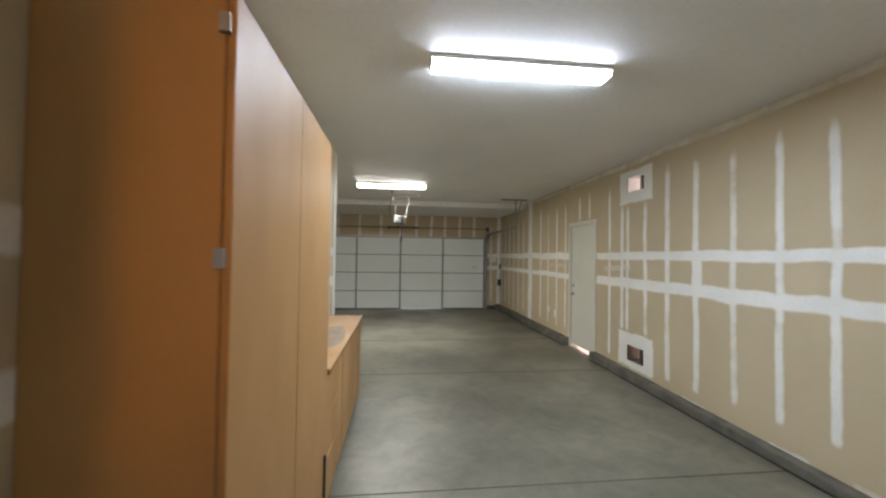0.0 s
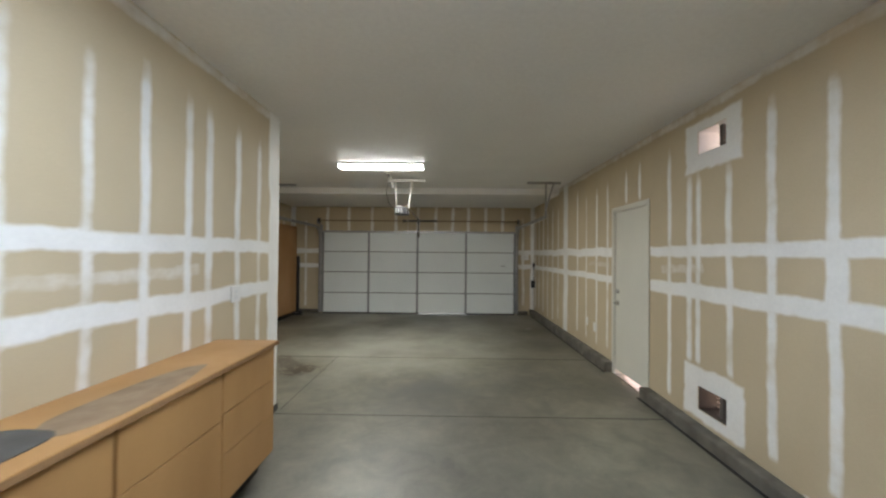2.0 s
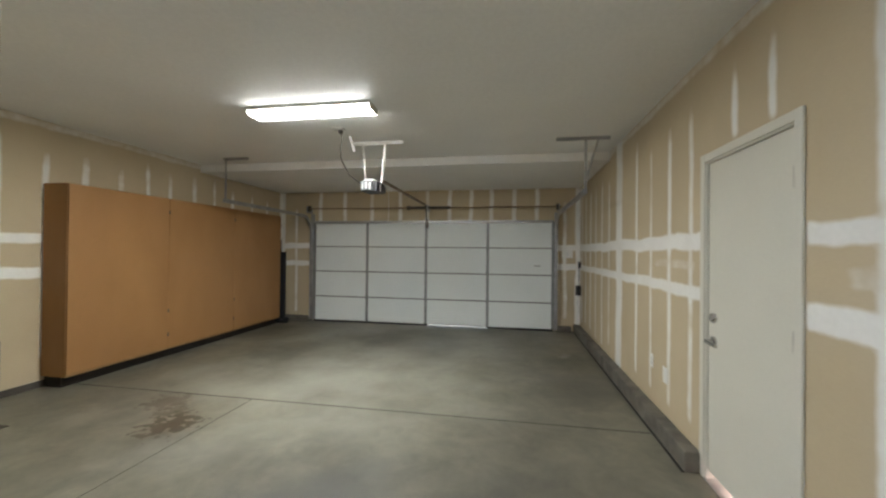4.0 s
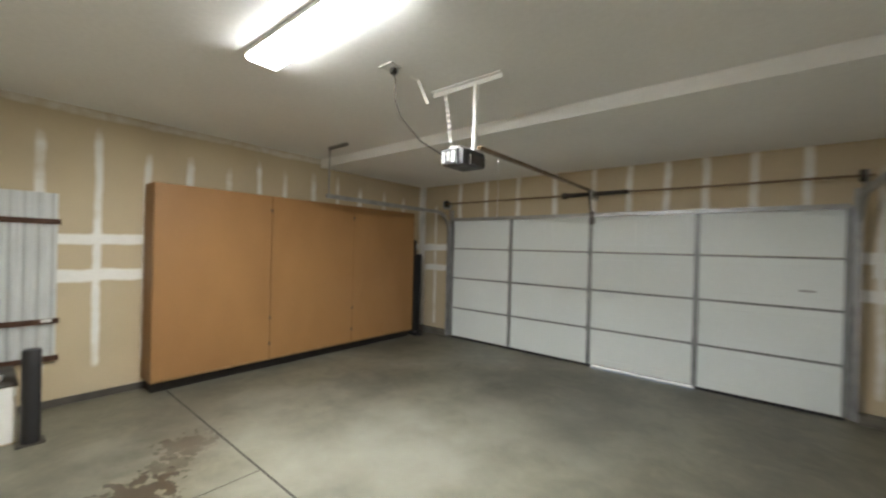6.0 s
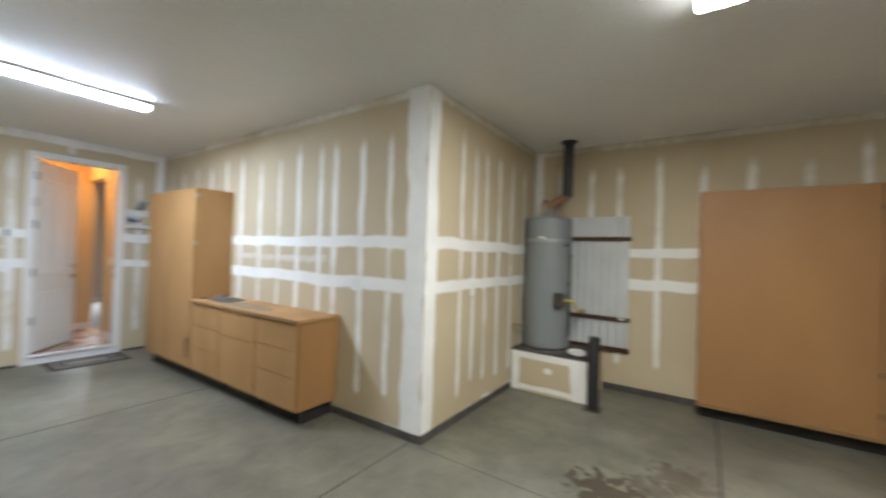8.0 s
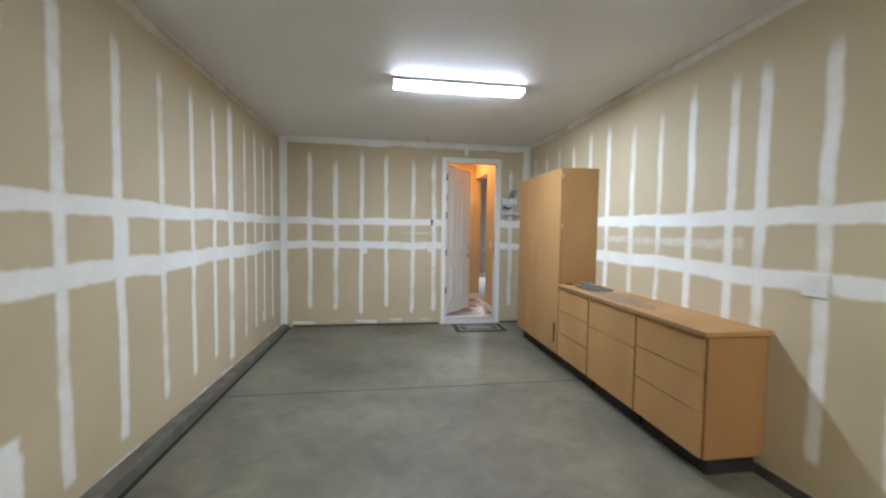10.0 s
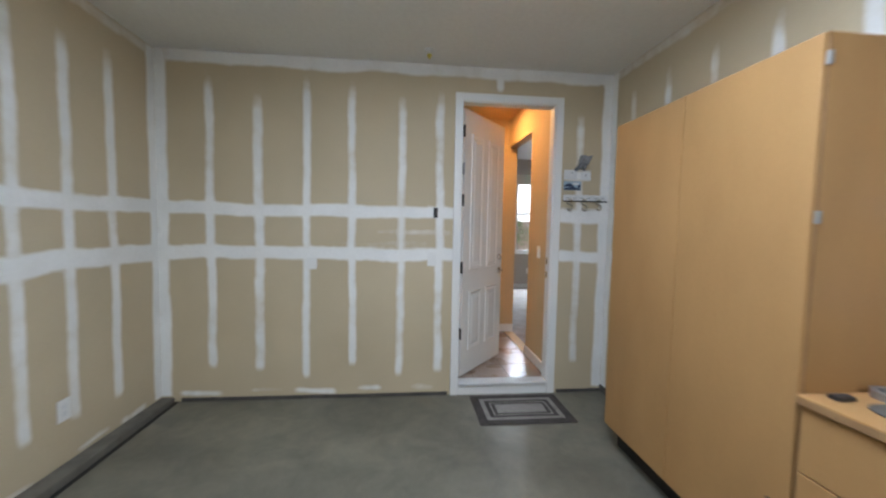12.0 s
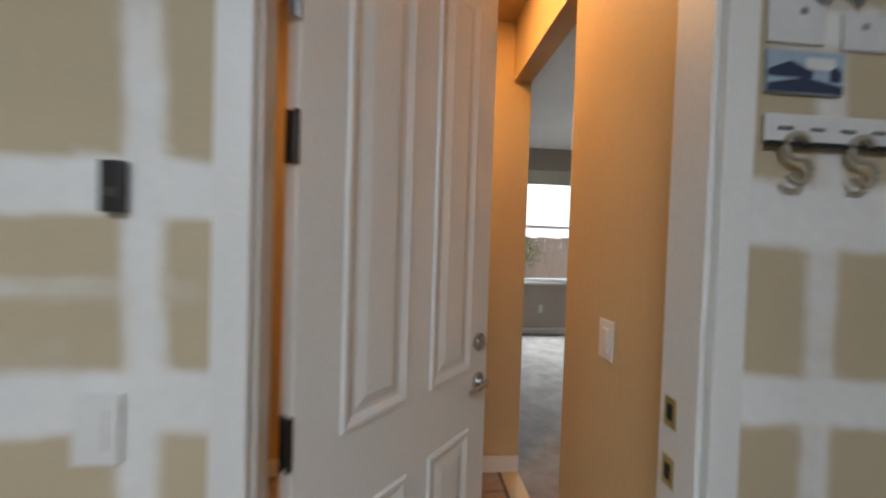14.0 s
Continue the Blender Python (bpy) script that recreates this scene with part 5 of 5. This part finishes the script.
part("case", boxes((1.552, 1.588, 0.005, 0.022, 1.535, 1.62), bevel=0.004), BLACK, kp)
part("button", boxes((1.56, 1.58, 0.022, 0.025, 1.56, 1.575), bevel=0.001), DARKSTEEL, kp)

# charger and cords on the corner beside the garage door
ch = thing("charger_box", (RX - 0.05, 11.0, 0.76), "black plug-in charger with cords in the corner", "charger")
part("case", boxes((RX - 0.09, RX - 0.006, 10.94, 11.06, 0.7, 0.88), bevel=0.01), BLACK, ch)
part("case", boxes((RX - 0.05, RX - 0.006, 10.98, 11.05, 1.2, 1.32), bevel=0.008), BLACK, ch)
bm = bmesh.new()
tube(bm, [(RX - 0.04, 11.0, 0.71), (RX - 0.06, 11.0, 0.55), (RX - 0.03, 10.99, 0.42), (RX - 0.07, 11.0, 0.3), (RX - 0.05, 11.02, 0.12)], 0.008, 8)
part("cord", bm, PAPERWHITE, ch, smooth=True)
bm = bmesh.new()
tube(bm, [(RX - 0.03, 11.02, 1.2), (RX - 0.035, 11.02, 1.0), (RX - 0.03, 11.01, 0.87)], 0.006, 8)
part("cord", bm, BLACK, ch, smooth=True)

# bulb holder on the ceiling by the entry
bh = thing("bulb_holder", (1.66, 0.27, H), "small bare ceiling sensor in a yellowed socket", "ceiling fixture")
bm = bmesh.new()
lathe(bm, 1.66, 0.27, [(0.035, H - 0.001), (0.034, H - 0.012), (0.018, H - 0.02), (0.016, H - 0.04)], 24)
part("base", bm, PAPERWHITE, bh, smooth=True)
bm = bmesh.new()
lathe(bm, 1.66, 0.27, [(0.014, H - 0.036), (0.02, H - 0.05), (0.02, H - 0.04), (0.008, H - 0.07)], 20)
part("sensor", bm, YELLOW, bh, smooth=True)

# notices and the hook rail beside the house door
nt = thing("wall_sign", (0.35, 0, 1.845), "small printed picture sign in blue and navy", "sign")
part("card", boxes((0.27, 0.43, 0.006, 0.009, 1.805, 1.885)), SKYBLUE, nt)
bm = bmesh.new()
for x0, x1, z0, z1, dz in ((0.272, 0.428, 1.807, 1.822, 0.014), (0.335, 0.428, 1.835, 1.848, 0.018), (0.275, 0.3, 1.83, 1.85, 0.01)):
    vs = [bm.verts.new(c) for c in ((x0, 0.0096, z0), (x1, 0.0096, z0), (x1, 0.0096, z1), ((x0 + x1) / 2, 0.0096, z1 + dz), (x0, 0.0096, z1))]
    bm.faces.new(vs[::-1])
part("print", bm, NAVY, nt, "navy printed shape")
part("print", boxes((0.29, 0.35, 0.009, 0.0095, 1.852, 1.874)), PAPERWHITE, nt, "pale printed shape")
for x0, x1, z0, z1 in ((0.18, 0.275, 1.895, 1.965), (0.31, 0.43, 1.9, 1.985)):
    pn = thing("paper_note", ((x0 + x1) / 2, 0, z0), "small white paper note stuck to the wall", "note")
    part("sheet", boxes((x0, x1, 0.006, 0.0075, z0, z1)), PAPERWHITE, pn)
    part("print", boxes((x0 + 0.04, x0 + 0.055, 0.0075, 0.0079, z1 - 0.03, z1 - 0.018)), STEEL, pn, "grey printed mark")
dv = thing("crumpled_sheet", (0.27, 0, 2.0), "crumpled grey film stuck to the wall above the notes", "sheet")
bm = bmesh.new()
grid = {}
for i in range(9):
    for j in range(11):
        u, v = i / 8, j / 10
        wob = noise.noise((u * 3.1, v * 3.7, 4.2))
        grid[i, j] = bm.verts.new((0.335 - 0.1 * u - 0.05 * v + 0.022 * wob, 0.008 + 0.024 * abs(noise.noise((u * 4, v * 5, 1.1))) + 0.012 * math.sin(math.pi * v), 1.985 + 0.13 * v + 0.02 * noise.noise((u * 2.6, v * 2.2, 9.0))))
for i in range(8):
    for j in range(10):
        bm.faces.new((grid[i, j], grid[i + 1, j], grid[i + 1, j + 1], grid[i, j + 1]))
bmesh.ops.recalc_face_normals(bm, faces=bm.faces[:])
bmesh.ops.solidify(bm, geom=bm.faces[:], thickness=0.0012)
part("film", bm, FILM, dv)
hr = thing("hook_rail", (0.23, 0, 1.72), "white wall rail with three bent wire hooks", "hook rail")
part("rail", boxes((0.02, 0.43, 0.006, 0.014, 1.712, 1.765), bevel=0.003), PAPERWHITE, hr)
part("edge", boxes((0.02, 0.43, 0.014, 0.0165, 1.703, 1.713)), KICK, hr, "dark lower edge")
for k in range(6):
    part("slot", boxes((0.375 - k * 0.065, 0.405 - k * 0.065, 0.0142, 0.0152, 1.733, 1.741), bevel=0.0004), STEEL, hr, "grey slot")
for k in range(3):
    x = 0.375 - k * 0.135
    r = 0.023
    bm = bmesh.new()
    pts = [(x - r * math.cos(a), 0.024, 1.702 + r * math.sin(a)) for a in (radians(20 + 250 * i / 14) for i in range(15))]
    pts += [(x - r * math.cos(a), 0.03, 1.702 - 2 * r + r * math.sin(a)) for a in (radians(90 - 250 * i / 14) for i in range(1, 15))]
    tube(bm, pts, 0.006, 8)
    part("hook", bm, HOOK, hr, "pale bent wire hook", True)

lp = thing("paper_note", (0, 0.33, 1.6), "white paper sheet under a black clip beside the cabinet", "note")
part("sheet", boxes((0.004, 0.0055, 0.26, 0.4, 1.58, 1.82)), PAPERWHITE, lp)
part("clip", boxes((0.004, 0.014, 0.28, 0.38, 1.82, 1.84), bevel=0.003), BLACK, lp)

# door mat
dm = thing("door_mat", (0.86, 0.31, fz(0.31)), "dark woven door mat with pale border stripes", "door mat")
MX0, MX1, MY0, MY1 = 0.475, 1.245, 0.06, 0.565
part("base", settle(boxes((MX0, MX1, MY0, MY1, 0.0008, 0.009), bevel=0.003)), MAT_DARK, dm)
for inset, w in ((0.07, 0.035), (0.14, 0.012)):
    x0, x1, y0, y1 = MX0 + inset, MX1 - inset, MY0 + inset, MY1 - inset
    part("border", settle(boxes((x0, x1, y0, y0 + w, 0.009, 0.0105), (x0, x1, y1 - w, y1, 0.009, 0.0105), (x0, x0 + w, y0 + w, y1 - w, 0.009, 0.0105), (x1 - w, x1, y0 + w, y1 - w, 0.009, 0.0105))), MAT_LIGHT, dm)
part("centre", settle(boxes((MX0 + 0.18, MX1 - 0.18, MY0 + 0.18, MY1 - 0.18, 0.009, 0.0104))), MAT_LIGHT, dm)
